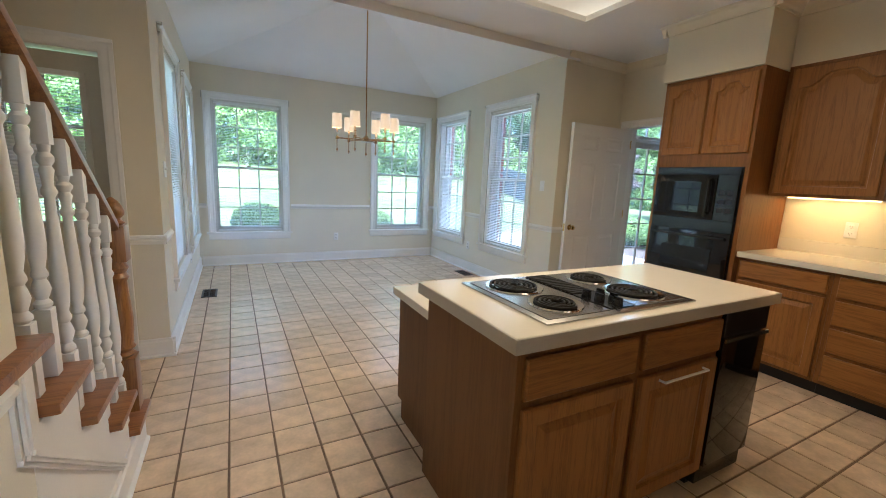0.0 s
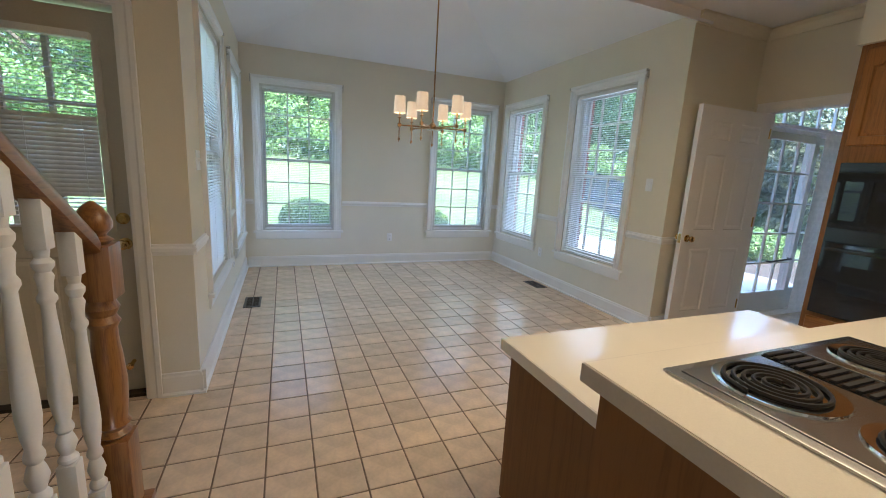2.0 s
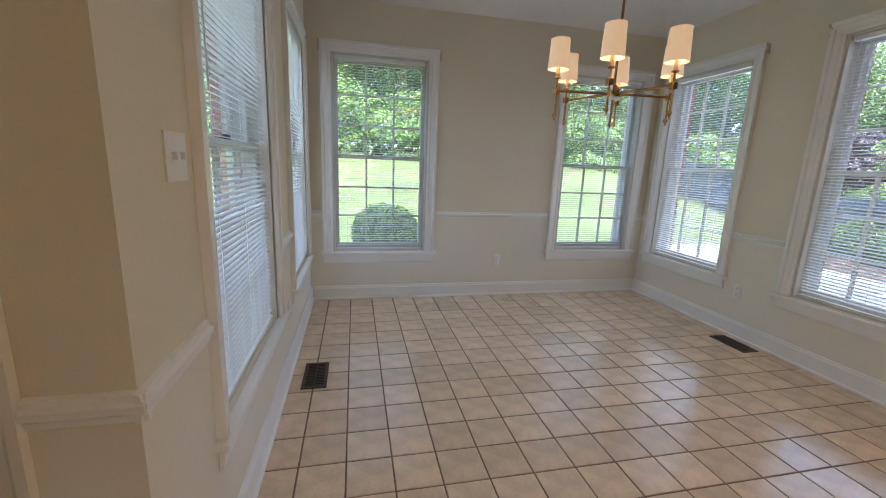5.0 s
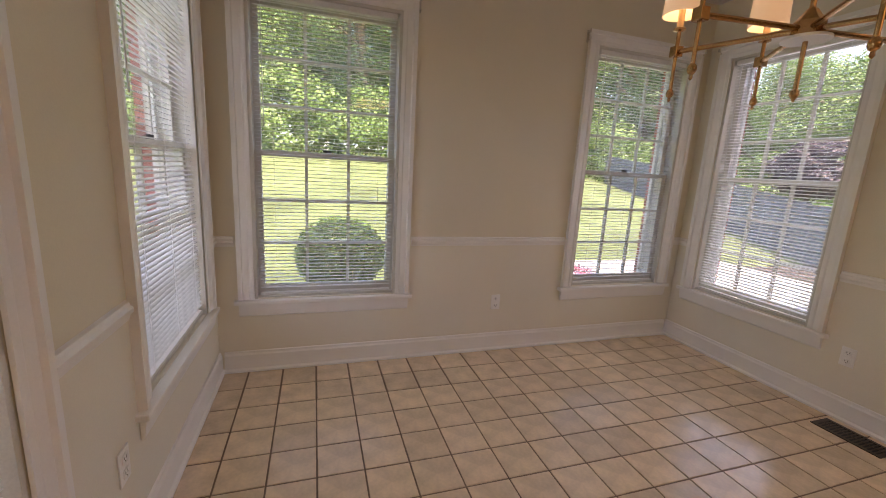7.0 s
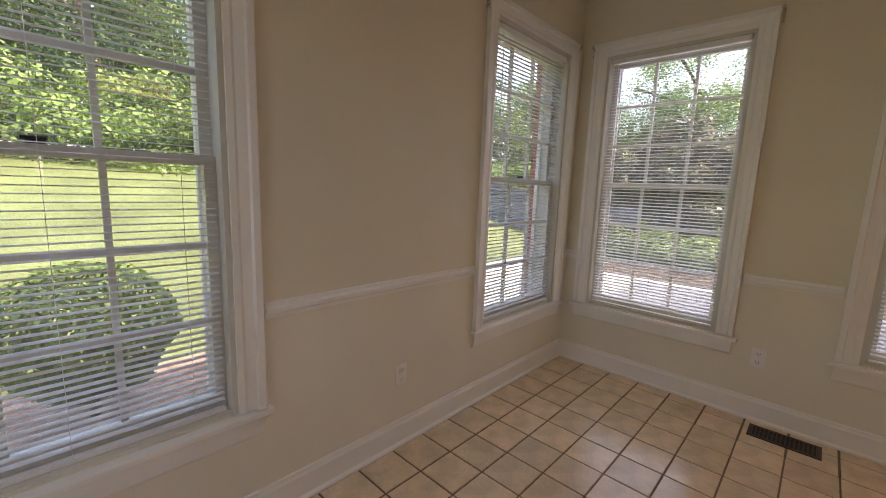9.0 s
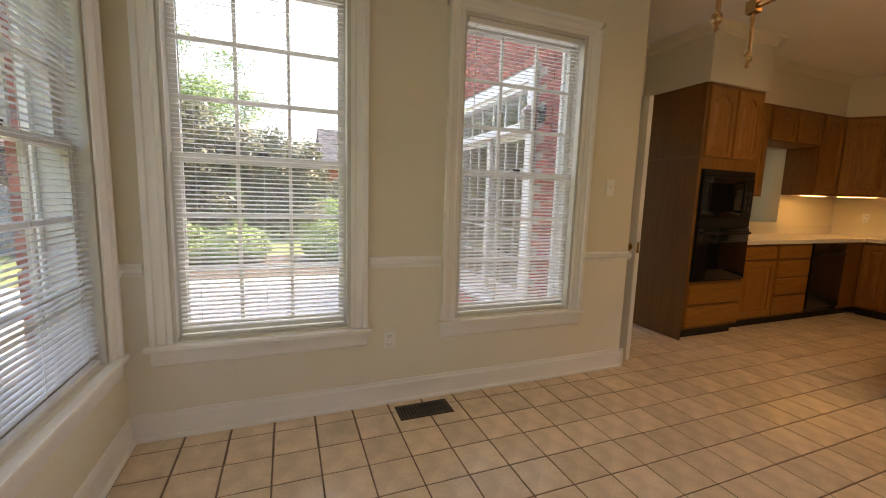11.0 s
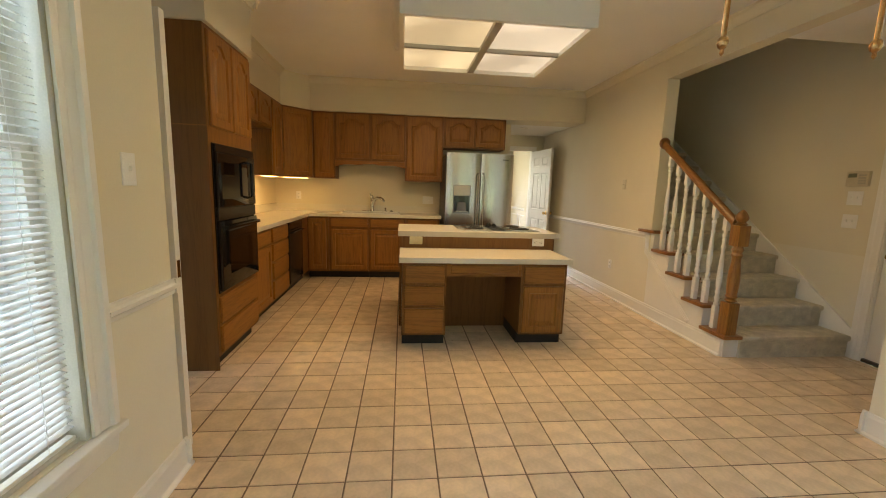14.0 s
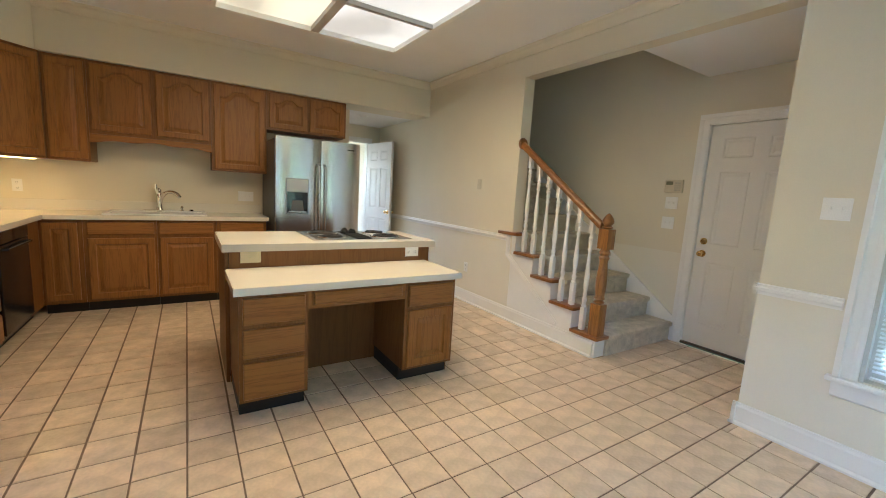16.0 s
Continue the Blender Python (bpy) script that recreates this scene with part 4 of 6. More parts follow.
for x in (0.435, 0.497):
    hb = tube(bmesh.new(), [(x, 0.0, 0.78), (x, -0.045, 0.80), (x, -0.058, 1.15), (x, -0.045, 1.50), (x, 0.0, 1.52)], 0.013, 12)
    part("handle", hb, STEEL, fr, "curved steel bar handle", True)
ds = part("dispenser", boxed(0.10, -0.004, 0.98, 0.335, -0.0005, 1.36, bevel=0.002), shader("dispenser_grey", (0.30, 0.31, 0.32), rough=0.35, metal=0.6, var=0.05, bump=0), fr)
part("recess", boxed(0.112, -0.006, 0.995, 0.323, -0.0041, 1.215), BLACKGLASS, ds)
part("paddle", prism(bmesh.new(), [(0.150, 1.01), (0.285, 1.01), (0.270, 1.13), (0.165, 1.13)], -0.0075, -0.0061, "Y"), shader("dispenser_paddle", (0.13, 0.13, 0.135), rough=0.4, metal=0.3, var=0.05, bump=0), ds)
part("display", boxed(0.112, -0.006, 1.225, 0.323, -0.0041, 1.350), shader("dispenser_display", (0.45, 0.45, 0.45), rough=0.35, metal=0.4, var=0.05, bump=0), ds)
part("nozzle", boxed(0.185, -0.02, 1.15, 0.25, -0.0061, 1.215, bevel=0.004), BLACK, ds)
part("drip_tray", boxed(0.125, -0.014, 1.0, 0.31, -0.0061, 1.015), STEEL, ds)
part("badge", boxed(0.755, -0.0012, 1.70, 0.83, -0.0002, 1.712), BLACK, fr)
part("toe_grille", boxed(0.01, 0.03, 0.0, 0.90, 0.074, 0.055), BLACKMATT, fr)

# ---- island ----
isl = thing("kitchen_island", pose(0, 0, 0), "oak cooktop island with cream laminate top", "island")
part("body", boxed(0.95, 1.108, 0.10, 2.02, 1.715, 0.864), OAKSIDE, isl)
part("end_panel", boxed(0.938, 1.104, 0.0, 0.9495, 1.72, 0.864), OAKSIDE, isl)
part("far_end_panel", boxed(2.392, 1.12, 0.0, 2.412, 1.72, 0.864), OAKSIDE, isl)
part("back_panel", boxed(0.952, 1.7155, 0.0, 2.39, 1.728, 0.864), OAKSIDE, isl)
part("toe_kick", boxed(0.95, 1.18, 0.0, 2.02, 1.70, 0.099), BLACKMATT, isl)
part("face_frame", boxed(0.938, 1.094, 0.10, 2.025, 1.1075, 0.864), OAKSHADE, isl)
fx = pose(0, 1.0935, 0)
front(isl, "drawer_front", 0.965, 1.475, 0.695, 0.835, rail=0, at=fx)
front(isl, "drawer_front", 1.515, 2.01, 0.695, 0.835, rail=0, at=fx)
front(isl, "door", 0.965, 1.475, 0.125, 0.665, at=fx)
front(isl, "door", 1.515, 2.01, 0.125, 0.665, at=fx)
part("towel_bar", tube(bmesh.new(), [(1.62, 1.074, 0.640), (1.62, 1.05, 0.640), (1.90, 1.05, 0.640), (1.90, 1.074, 0.640)], 0.005, 8), PLATE, isl, "", True)
part("top", boxed(0.908, 1.066, 0.868, 2.425, 1.752, 0.9155), LAMINATE, isl)
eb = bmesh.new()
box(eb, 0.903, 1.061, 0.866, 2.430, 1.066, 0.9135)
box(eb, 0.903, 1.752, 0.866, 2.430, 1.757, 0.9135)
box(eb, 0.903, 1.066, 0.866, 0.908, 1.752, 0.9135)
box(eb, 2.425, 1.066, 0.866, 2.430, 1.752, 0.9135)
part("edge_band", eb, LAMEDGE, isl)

tc = thing("trash_compactor", pose(0, 0, 0), "black built-in trash compactor in the island", "trash compactor")
part("body", boxed(2.028, 1.10, 0.03, 2.390, 1.70, 0.862), BLACK, tc)
part("door", boxed(2.034, 1.075, 0.13, 2.386, 1.099, 0.735, bevel=0.005), BLACKGLASS, tc, "", True)
part("control_panel", boxed(2.034, 1.078, 0.745, 2.386, 1.099, 0.858, bevel=0.005), BLACK, tc)
part("handle_strip", boxed(2.036, 1.066, 0.726, 2.384, 1.0745, 0.742), CHROME, tc, "steel handle strip")
part("toe_kick", boxed(2.034, 1.14, 0.0, 2.386, 1.60, 0.029), BLACKMATT, tc)

# cooktop
ck = thing("cooktop", pose(1.46, 1.40, 0.9158), "stainless electric cooktop with four coils and centre vent", "cooktop")
part("pan", boxed(-0.395, -0.285, 0.0, 0.395, 0.265, 0.008, bevel=0.003), COOKSTEEL, ck, "", True)
part("left_plate", boxed(-0.365, -0.255, 0.0081, -0.075, 0.24, 0.011, bevel=0.001), COOKSTEEL, ck)
part("right_plate", boxed(0.075, -0.255, 0.0081, 0.365, 0.24, 0.011, bevel=0.001), COOKSTEEL, ck)
part("vent_well", boxed(-0.062, -0.06, 0.0081, 0.062, 0.245, 0.010), BLACK, ck)
for i in range(13):
    y = -0.05 + i * 0.0235
    part("vent_slat", boxed(-0.055, y, 0.0101, 0.055, y + 0.012, 0.0145), BLACKMATT, ck)
part("knob_plate", boxed(-0.062, -0.25, 0.0081, 0.062, -0.065, 0.012), BLACK, ck)
for kx, ky in ((-0.03, -0.10), (0.03, -0.115), (-0.03, -0.165), (0.03, -0.18), (0.0, -0.225)):
    kb = lathe(bmesh.new(), [(0.019, 0.012), (0.018, 0.03), (0.015, 0.034)], 14, (kx, ky, 0))
    box(kb, kx - 0.004, ky - 0.017, 0.033, kx + 0.004, ky + 0.017, 0.042)
    part("control_knob", kb, BLACK, ck, "", True)
for cx, cy, r in ((-0.22, 0.12, 0.105), (-0.22, -0.13, 0.085), (0.22, 0.125, 0.085), (0.22, -0.12, 0.105)):
    bw = part("drip_bowl", lathe(bmesh.new(), [(r + 0.018, 0.011), (r + 0.016, 0.016), (r + 0.004, 0.015), (r - 0.02, 0.0125), (0.02, 0.0118)], 32, (cx, cy, 0)), CHROME, ck, "", True)
    turns, steps = 4.5 if r > 0.09 else 3.8, 120
    sp = [(cx + (0.018 + (r - 0.02) * i / steps) * math.cos(2 * math.pi * turns * i / steps), cy + (0.018 + (r - 0.02) * i / steps) * math.sin(2 * math.pi * turns * i / steps), 0.0185) for i in range(steps + 1)]
    part("coil", tube(bmesh.new(), sp, 0.0047, 6), DARKSTEEL, bw, "dark electric coil", True)

# desk on the dining side of the island
dk = thing("desk", pose(0, 0, 0), "oak desk with kneehole and cream laminate top against the island", "desk")
part("top", boxed(0.984, 1.7295, 0.716, 2.408, 2.262, 0.757), LAMINATE, dk)
eb = bmesh.new()
box(eb, 0.979, 2.262, 0.714, 2.413, 2.267, 0.7555)
box(eb, 0.979, 1.7575, 0.714, 0.984, 2.262, 0.7555)
box(eb, 2.408, 1.7575, 0.714, 2.413, 2.262, 0.7555)
part("edge_band", eb, LAMINATE, dk)
for x0, x1 in ((2.025, 2.388), (1.010, 1.400)):
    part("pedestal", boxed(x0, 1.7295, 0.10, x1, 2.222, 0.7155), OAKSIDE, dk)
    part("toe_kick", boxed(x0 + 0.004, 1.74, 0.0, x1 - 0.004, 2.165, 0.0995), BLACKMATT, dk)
    part("face_frame", boxed(x0, 2.2225, 0.10, x1, 2.234, 0.7155), OAKSHADE, dk)
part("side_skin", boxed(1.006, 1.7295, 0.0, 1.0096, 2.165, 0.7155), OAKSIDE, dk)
part("apron_rail", boxed(1.4005, 2.19, 0.60, 2.0245, 2.232, 0.7155), OAKX, dk)
fd = pose(0, 2.2345, 0, 0, 0, 180)
for z0, z1 in ((0.545, 0.69), (0.355, 0.52), (0.12, 0.33)):
    front(dk, "drawer_front", -2.368, -2.045, z0, z1, rail=0, at=fd)
front(dk, "drawer_front", -1.378, -1.032, 0.545, 0.69, rail=0, at=fd)
front(dk, "door", -1.378, -1.032, 0.12, 0.52, at=fd)
front(dk, "drawer_front", -1.995, -1.43, 0.625, 0.70, rail=0, at=pose(0, 2.2325, 0, 0, 0, 180))


# ---- wall plates ----
def plate(m, label, kind="outlet", w=0.072, h=0.116, material=PLATE, gangs=1):
    """A wall plate in the plane y = 0, facing -y, centred on the origin."""
    ob = thing("outlet_plate" if kind == "outlet" else "switch_plate", m, label, "outlet" if kind == "outlet" else "light switch")
    part("plate", boxed(-w / 2, -0.006, -h / 2, w / 2, -0.0005, h / 2, bevel=0.002), material, ob, "", True)
    for gi in range(gangs):
        cx = (gi - (gangs - 1) / 2) * 0.046
        if kind == "outlet":
            for cz in (-0.026, 0.026):
                rc = part("receptacle", boxed(cx - 0.017, -0.0085, cz - 0.016, cx + 0.017, -0.0061, cz + 0.016, bevel=0.003), material, ob, "", True)
                for dx in (-0.007, 0.007):
                    part("slot", boxed(cx + dx - 0.0012, -0.0090, cz - 0.003, cx + dx + 0.0012, -0.0086, cz + 0.008), SLOT, rc)
                part("ground_hole", lathe(bmesh.new(), [(0.0025, -0.0086), (0.0025, -0.0090)], 8, (cx, 0, cz - 0.009), "Y"), SLOT, rc)
        else:
            part("toggle", boxed(cx - 0.005, -0.018, -0.006, cx + 0.005, -0.0061, 0.012, bevel=0.002), material, ob, "", True)
            part("toggle_slot", boxed(cx - 0.008, -0.0068, -0.015, cx + 0.008, -0.0061, 0.015), material, ob)
    return ob


NO, EO, WO = (lambda x, z: pose(x, NY, z)), (lambda y, z: pose(EX, y, z, 0, 0, -90)), (lambda y, z: pose(WX, y, z, 0, 0, 90))
plate(NO(1.655, 0.385), "white wall outlet between two windows")
plate(EO(5.425, 0.39), "white wall outlet under the chair rail")
plate(WO(5.385, 0.385), "white wall outlet beside a window")
plate(EO(3.85, 1.345), "white light switch at the wall end", "switch")
plate(WO(3.845, 1.345), "white double light switch beside a window", "switch", w=0.118, gangs=2)
plate(pose(4.290, 1.44, 1.125, 0, 0, -90), "white outlet above the backsplash")
plate(pose(3.95, -0.87, 1.14, 0, 0, 180), "white outlet over the worktop")
plate(pose(2.0, -0.87, 1.115, 0, 0, 180), "white switches and outlet beside the refrigerator", "switch", w=0.165, gangs=3)
plate(pose(2.265, 1.728, 0.826, 0, 0, 180) @ pose(0, 0, 0, 0, 90, 0), "ivory jack plate on the island back", "switch", h=0.12, material=IVORY)
plate(pose(1.10, 1.728, 0.826, 0, 0, 180) @ pose(0, 0, 0, 0, 90, 0), "white outlet on the island back")
plate(pose(KW, 0.62, 0.42, 0, 0, 90), "white wall outlet on the kitchen wall")
plate(pose(KW, 0.78, 1.42, 0, 0, 90), "cream switch plate on the kitchen wall", "switch", material=shader("cream_plate", (0.66, 0.60, 0.46), rough=0.45, var=0.03, bump=0))
plate(pose(STX, 2.375, 1.335, 0, 0, 90), "white double light switch below the alarm panel", "switch", w=0.118, gangs=2)
plate(pose(STX, 2.365, 1.14, 0, 0, 90), "white double light switch beside the side door", "switch", w=0.118, gangs=2)
al = thing("alarm_keypad", pose(STX, 2.385, 1.495, 0, 0, 90), "beige alarm keypad on the stair wall", "keypad")
part("case", boxed(-0.085, -0.028, -0.062, 0.085, -0.0005, 0.062, bevel=0.006), shader("beige_keypad", (0.62, 0.55, 0.40), rough=0.5, var=0.03, bump=0), al, "", True)
part("display", boxed(-0.07, -0.030, 0.012, -0.005, -0.0281, 0.045), shader("keypad_display", (0.22, 0.23, 0.15), rough=0.2, var=0.05, bump=0), al)
for i in range(12):
    part("key", boxed(0.012 + 0.020 * (i % 3), -0.031, -0.045 + 0.022 * (i // 3), 0.027 + 0.020 * (i % 3), -0.0281, -0.030 + 0.022 * (i // 3)), shader("keypad_key", (0.48, 0.44, 0.34), rough=0.5, var=0.03, bump=0) if i == 0 else bpy.data.materials["keypad_key"], al)


# ---- floor vents ----
def floor_vent(m, label):
    ob = thing("floor_vent", m, label, "vent", "floor vents")
    fb = bmesh.new()
    box(fb, -0.16, -0.075, 0.0005, 0.16, -0.055, 0.006)
    box(fb, -0.16, 0.055, 0.0005, 0.16, 0.075, 0.006)
    box(fb, -0.16, -0.055, 0.0005, -0.138, 0.055, 0.006)
    box(fb, 0.138, -0.055, 0.0005, 0.16, 0.055, 0.006)
    part("frame", fb, VENT, ob)
    part("backing", boxed(-0.138, -0.055, 0.0002, 0.138, 0.055, 0.0008), SLOT, ob)
    for i in range(14):
        x = -0.128 + i * 0.0192
        part("slat", boxed(x, -0.055, 0.001, x + 0.007, 0.055, 0.005), VENT, ob)
    part("divider", boxed(-0.138, -0.004, 0.0051, 0.138, 0.004, 0.0062), VENT, ob)
    return ob


v1 = floor_vent(pose(3.225, 5.25, 0.0, 0, 0, 90), "bronze floor register in the tiles under a window")
copy_thing(v1, pose(-0.075, 5.21, 0.0, 0, 0, 90))["label"] = "bronze floor register beside the baseboard"


# ---- staircase ----
RISER, RUN, Y1 = 0.187, 0.265, 2.545
st = thing("staircase", pose(0, 0, 0), "carpeted staircase with oak tread ends and white stringer", "staircase")
for k in range(1, 15):
    z, y = RISER * k, Y1 - RUN * (k - 1)
    yc = 2.563 - 0.253 * (k - 1)
    cb = boxed(STX + 0.022, yc - RUN - 0.02, z - 0.045, -0.386, yc, z + 0.002, bevel=0.018)
    part("carpet_tread", cb, CARPET, st, "sage carpeted tread", True)
    part("carpet_riser", boxed(STX + 0.022, yc - RUN - 0.02, z - RISER if k > 1 else 0.0, -0.386, yc - 0.028, z - 0.045), CARPET, st)
    if k <= 5:
        x0 = -0.3855
        tb = boxed(x0, y - RUN - 0.012, z - 0.028, KW + 0.038, y + 0.012, z + 0.004, bevel=0.010)
        part("oak_tread_end", tb, TREADWOOD, st, "stained oak tread end", True)
outline = [(1.402, 0.0), (Y1 - 0.028, 0.0)]
for k in range(1, 6):
    outline += [(Y1 - RUN * (k - 1) - 0.028, RISER * k - 0.028), (max(1.402, Y1 - RUN * k - 0.028), RISER * k - 0.028)]
part("stringer", prism(bmesh.new(), outline, KW - 0.13, KW, "X"), TRIM, st, "white painted stringer wall under the treads")
sk_pts = [(2.50, 0.0), (2.60, 0.0), (2.60, 0.20), (2.42, 0.33), (-1.0, 2.75), (-1.0, 2.40)]
part("wall_skirt", prism(bmesh.new(), sk_pts, STX + 0.001, STX + 0.021, "X"), TRIM, st, "white skirt board along the wall")
pm = bmesh.new()
for i, ((ya, za), (yb, zb)) in enumerate((((1.352, 0.885), (1.352, 0.715)), ((1.352, 0.70), (2.075, 0.165)))):
    for half, x0, x1 in ((0.026, 0.0005, 0.010 + 0.0015 * i), (0.016, 0.0118 + 0.0015 * i, 0.019 + 0.0015 * i), (0.006, 0.0195 + 0.0015 * i, 0.025 + 0.0015 * i)):
        d = Vector((0, yb - ya, zb - za)).normalized() * half
        nrm = Vector((0, -d.z, d.y))
        pts3 = [(ya - d.y * 0.6 + nrm.y, za - d.z * 0.6 + nrm.z), (yb + d.y * 0.6 + nrm.y, zb + d.z * 0.6 + nrm.z), (yb + d.y * 0.6 - nrm.y, zb + d.z * 0.6 - nrm.z), (ya - d.y * 0.6 - nrm.y, za - d.z * 0.6 - nrm.z)]
        prism(pm, pts3, KW + x0, KW + x1, "X")
bmesh.ops.recalc_face_normals(pm, faces=pm.faces[:])
part("panel_moulding", pm, TRIM, st, "white moulding that follows the slope of the stairs")


def turned(bm, profile, center, sq):
    """A square base and head with a turned shaft between them."""
    x, y, z = center
    (w0, a0, a1), (w1, b0, b1) = sq
    box(bm, x - w0, y - w0, z + a0, x + w0, y + w0, z + a1, bevel=0.003)
    box(bm, x - w1, y - w1, z + b0, x + w1, y + w1, z + b1, bevel=0.003)
    return lathe(bm, profile, 18, center)


def baluster(parent, y, z, top):
    h = top - z
    f = lambda u: 0.20 + (h - 0.32) * u
    prof = [(0.014, f(0)), (0.021, f(0.015)), (0.021, f(0.03)), (0.013, f(0.05)), (0.018, f(0.075)), (0.022, f(0.10)), (0.018, f(0.13)), (0.013, f(0.155)), (0.019, f(0.17)), (0.019, f(0.185)),
            (0.014, f(0.21)), (0.019, f(0.26)), (0.0225, f(0.33)), (0.0215, f(0.42)), (0.017, f(0.58)), (0.013, f(0.72)), (0.0125, f(0.76)), (0.019, f(0.78)), (0.019, f(0.795)), (0.013, f(0.815)),
            (0.0145, f(0.85)), (0.018, f(0.885)), (0.013, f(0.905)), (0.020, f(0.925)), (0.021, f(0.945)), (0.013, f(0.965)), (0.016, f(1.0))]
    part("baluster", turned(bmesh.new(), prof, (-0.292, y, z), ((0.0205, 0.0, 0.20), (0.0195, h - 0.12, h))), TRIM, parent, "white turned baluster", True)


rl = thing("stair_railing", pose(0, 0, 0), "stained oak handrail with white turned balusters on the stairs", "railing")
slope = RISER / RUN
RTOP = lambda y: 1.075 + (2.44 - y) * slope
for k in range(1, 6):
    y, z = Y1 - RUN * (k - 1), RISER * k + 0.004
    for j, dy in enumerate((0.075, 0.205)):
        if k == 1 and j == 0:
            continue
        if y - dy < 1.42:
            continue
        baluster(rl, y - dy, z, RTOP(y - dy) + 0.01)
hr = bmesh.new()
prof = [(-0.030, 0.0), (-0.032, 0.02), (-0.024, 0.042), (-0.010, 0.054), (0.010, 0.054), (0.024, 0.042), (0.032, 0.02), (0.030, 0.0), (0.018, -0.006), (-0.018, -0.006)]
ends = []
for y in (2.435, 1.385):
    ends.append([hr.verts.new((-0.292 + a, y, RTOP(y) + b * 1.2)) for a, b in prof])
hr.faces.new(ends[0])
hr.faces.new(ends[1][::-1])
for i in range(len(prof)):
    j = (i + 1) % len(prof)
    hr.faces.new((ends[0][i], ends[0][j], ends[1][j], ends[1][i]))
part("handrail", hr, RAILWOOD, rl, "stained oak handrail", True)
part("rosette", lathe(bmesh.new(), [(0.058, 0), (0.058, 0.010), (0.046, 0.022)], 24, (-0.292, 1.402, RTOP(1.40) + 0.03), "Y"), RAILWOOD, rl, "round oak rosette", True)
nz = RISER + 0.004
nf = [(0.030, 0.27), (0.046, 0.285), (0.032, 0.30), (0.046, 0.318), (0.038, 0.335), (0.044, 0.40), (0.046, 0.46), (0.040, 0.55), (0.034, 0.61), (0.034, 0.64), (0.044, 0.66), (0.034, 0.68), (0.045, 0.705), (0.036, 0.725), (0.036, 0.735)]
nb = turned(bmesh.new(), nf, (-0.292, 2.485, nz), ((0.047, 0.0, 0.27), (0.047, 0.735, 0.90)))
part("newel_post", nb, NEWELWOOD, rl, "turned oak newel post", True)
fi = [(0.034, 0.90), (0.046, 0.912), (0.030, 0.924), (0.030, 0.930), (0.045, 0.948), (0.047, 0.965), (0.040, 0.985), (0.026, 1.008), (0.010, 1.024), (0.002, 1.028)]
part("finial", lathe(bmesh.new(), fi, 24, (-0.292, 2.485, nz)), NEWELWOOD, rl, "acorn shaped oak finial", True)

# ---- glazed back door ----
jamb("door_frame_back", pose(-0.922, 3.568, 0, 0, 0, 0), 0.806, 2.045, 0.22, "white frame of the back door", (0.0,), 0.075)
gd = thing("back_door", pose(-0.922, 3.655, 0.012), "white back door with a blind over its glass", "door")
W2, H2 = 0.40, 2.022
lb = bmesh.new()
gx0, gx1, gz0, gz1 = -0.285, 0.285, 0.965, 1.885
for x0, x1, z0, z1 in ((-W2, gx0, 0, H2), (gx1, W2, 0, H2), (gx0, gx1, 0, 0.20), (gx0, gx1, 0.80, gz0), (gx0, gx1, gz1, H2), (gx0, -0.275, 0.20, 0.80), (-0.03, 0.03, 0.20, 0.80), (0.275, gx1, 0.20, 0.80)):
    box(lb, x0, 0, z0, x1, 0.044, z1)
for x0, x1 in ((-0.275, -0.03), (0.03, 0.275)):
    panel_face(lb, x0, x1, 0.20, 0.80, 0.0, -1)
    panel_face(lb, x0, x1, 0.20, 0.80, 0.044, 1)
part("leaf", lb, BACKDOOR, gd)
fm = bmesh.new()
box(fm, gx0 - 0.028, -0.010, gz0 - 0.028, gx0 + 0.004, -0.0005, gz1 + 0.028)
box(fm, gx1 - 0.004, -0.010, gz0 - 0.028, gx1 + 0.028, -0.0005, gz1 + 0.028)
box(fm, gx0 + 0.004, -0.010, gz0 - 0.028, gx1 - 0.004, -0.0005, gz0 + 0.004)
box(fm, gx0 + 0.004, -0.010, gz1 - 0.004, gx1 - 0.004, -0.0005, gz1 + 0.028)
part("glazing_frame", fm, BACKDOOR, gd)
pn = part("pane", boxed(gx0, 0.020, gz0, gx1, 0.024, gz1), GLASS, gd)
pn.visible_shadow = False
for i in (1, 2):
    x = gx0 + (gx1 - gx0) * i / 3
    z = gz0 + (gz1 - gz0) * i / 3
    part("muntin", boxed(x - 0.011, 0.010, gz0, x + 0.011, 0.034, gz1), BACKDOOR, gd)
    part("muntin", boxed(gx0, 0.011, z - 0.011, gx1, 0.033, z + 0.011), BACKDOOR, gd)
knob(gd, 0.345, 0.868, 0.0, -1)
deadbolt(gd, 0.345, 1.005, 0.0, -1)
part("threshold", boxed(-0.403, -0.06, -0.011, 0.403, 0.10, 0.008), shader("dark_threshold", (0.06, 0.045, 0.03), rough=0.5, metal=0.4, var=0.2, bump=0.05), gd, "dark metal threshold")
sp = bmesh.new()
tube(sp, [(0.335, -0.002, 0.185), (0.335, -0.07, 0.185)], 0.011, 10)
lathe(sp, [(0.018, -0.065), (0.018, -0.08), (0.01, -0.085)], 12, (0.335, 0, 0.185), "Y")
part("door_stop", sp, KNOBBRASS, gd, "", True)
bdb = blind(pose(-0.922, 3.605, 0.012), 0.62, gz0 - 0.01, gz1 + 0.045, 12, "white slat blind over the back door, middle slats shut", y=0.026, vinyl=SLATD)
for ob in bdb.children:
    if ob.name.startswith("slat") and 1.12 < ob.location.z < 1.53:
        ob.rotation_euler.x += radians(50)


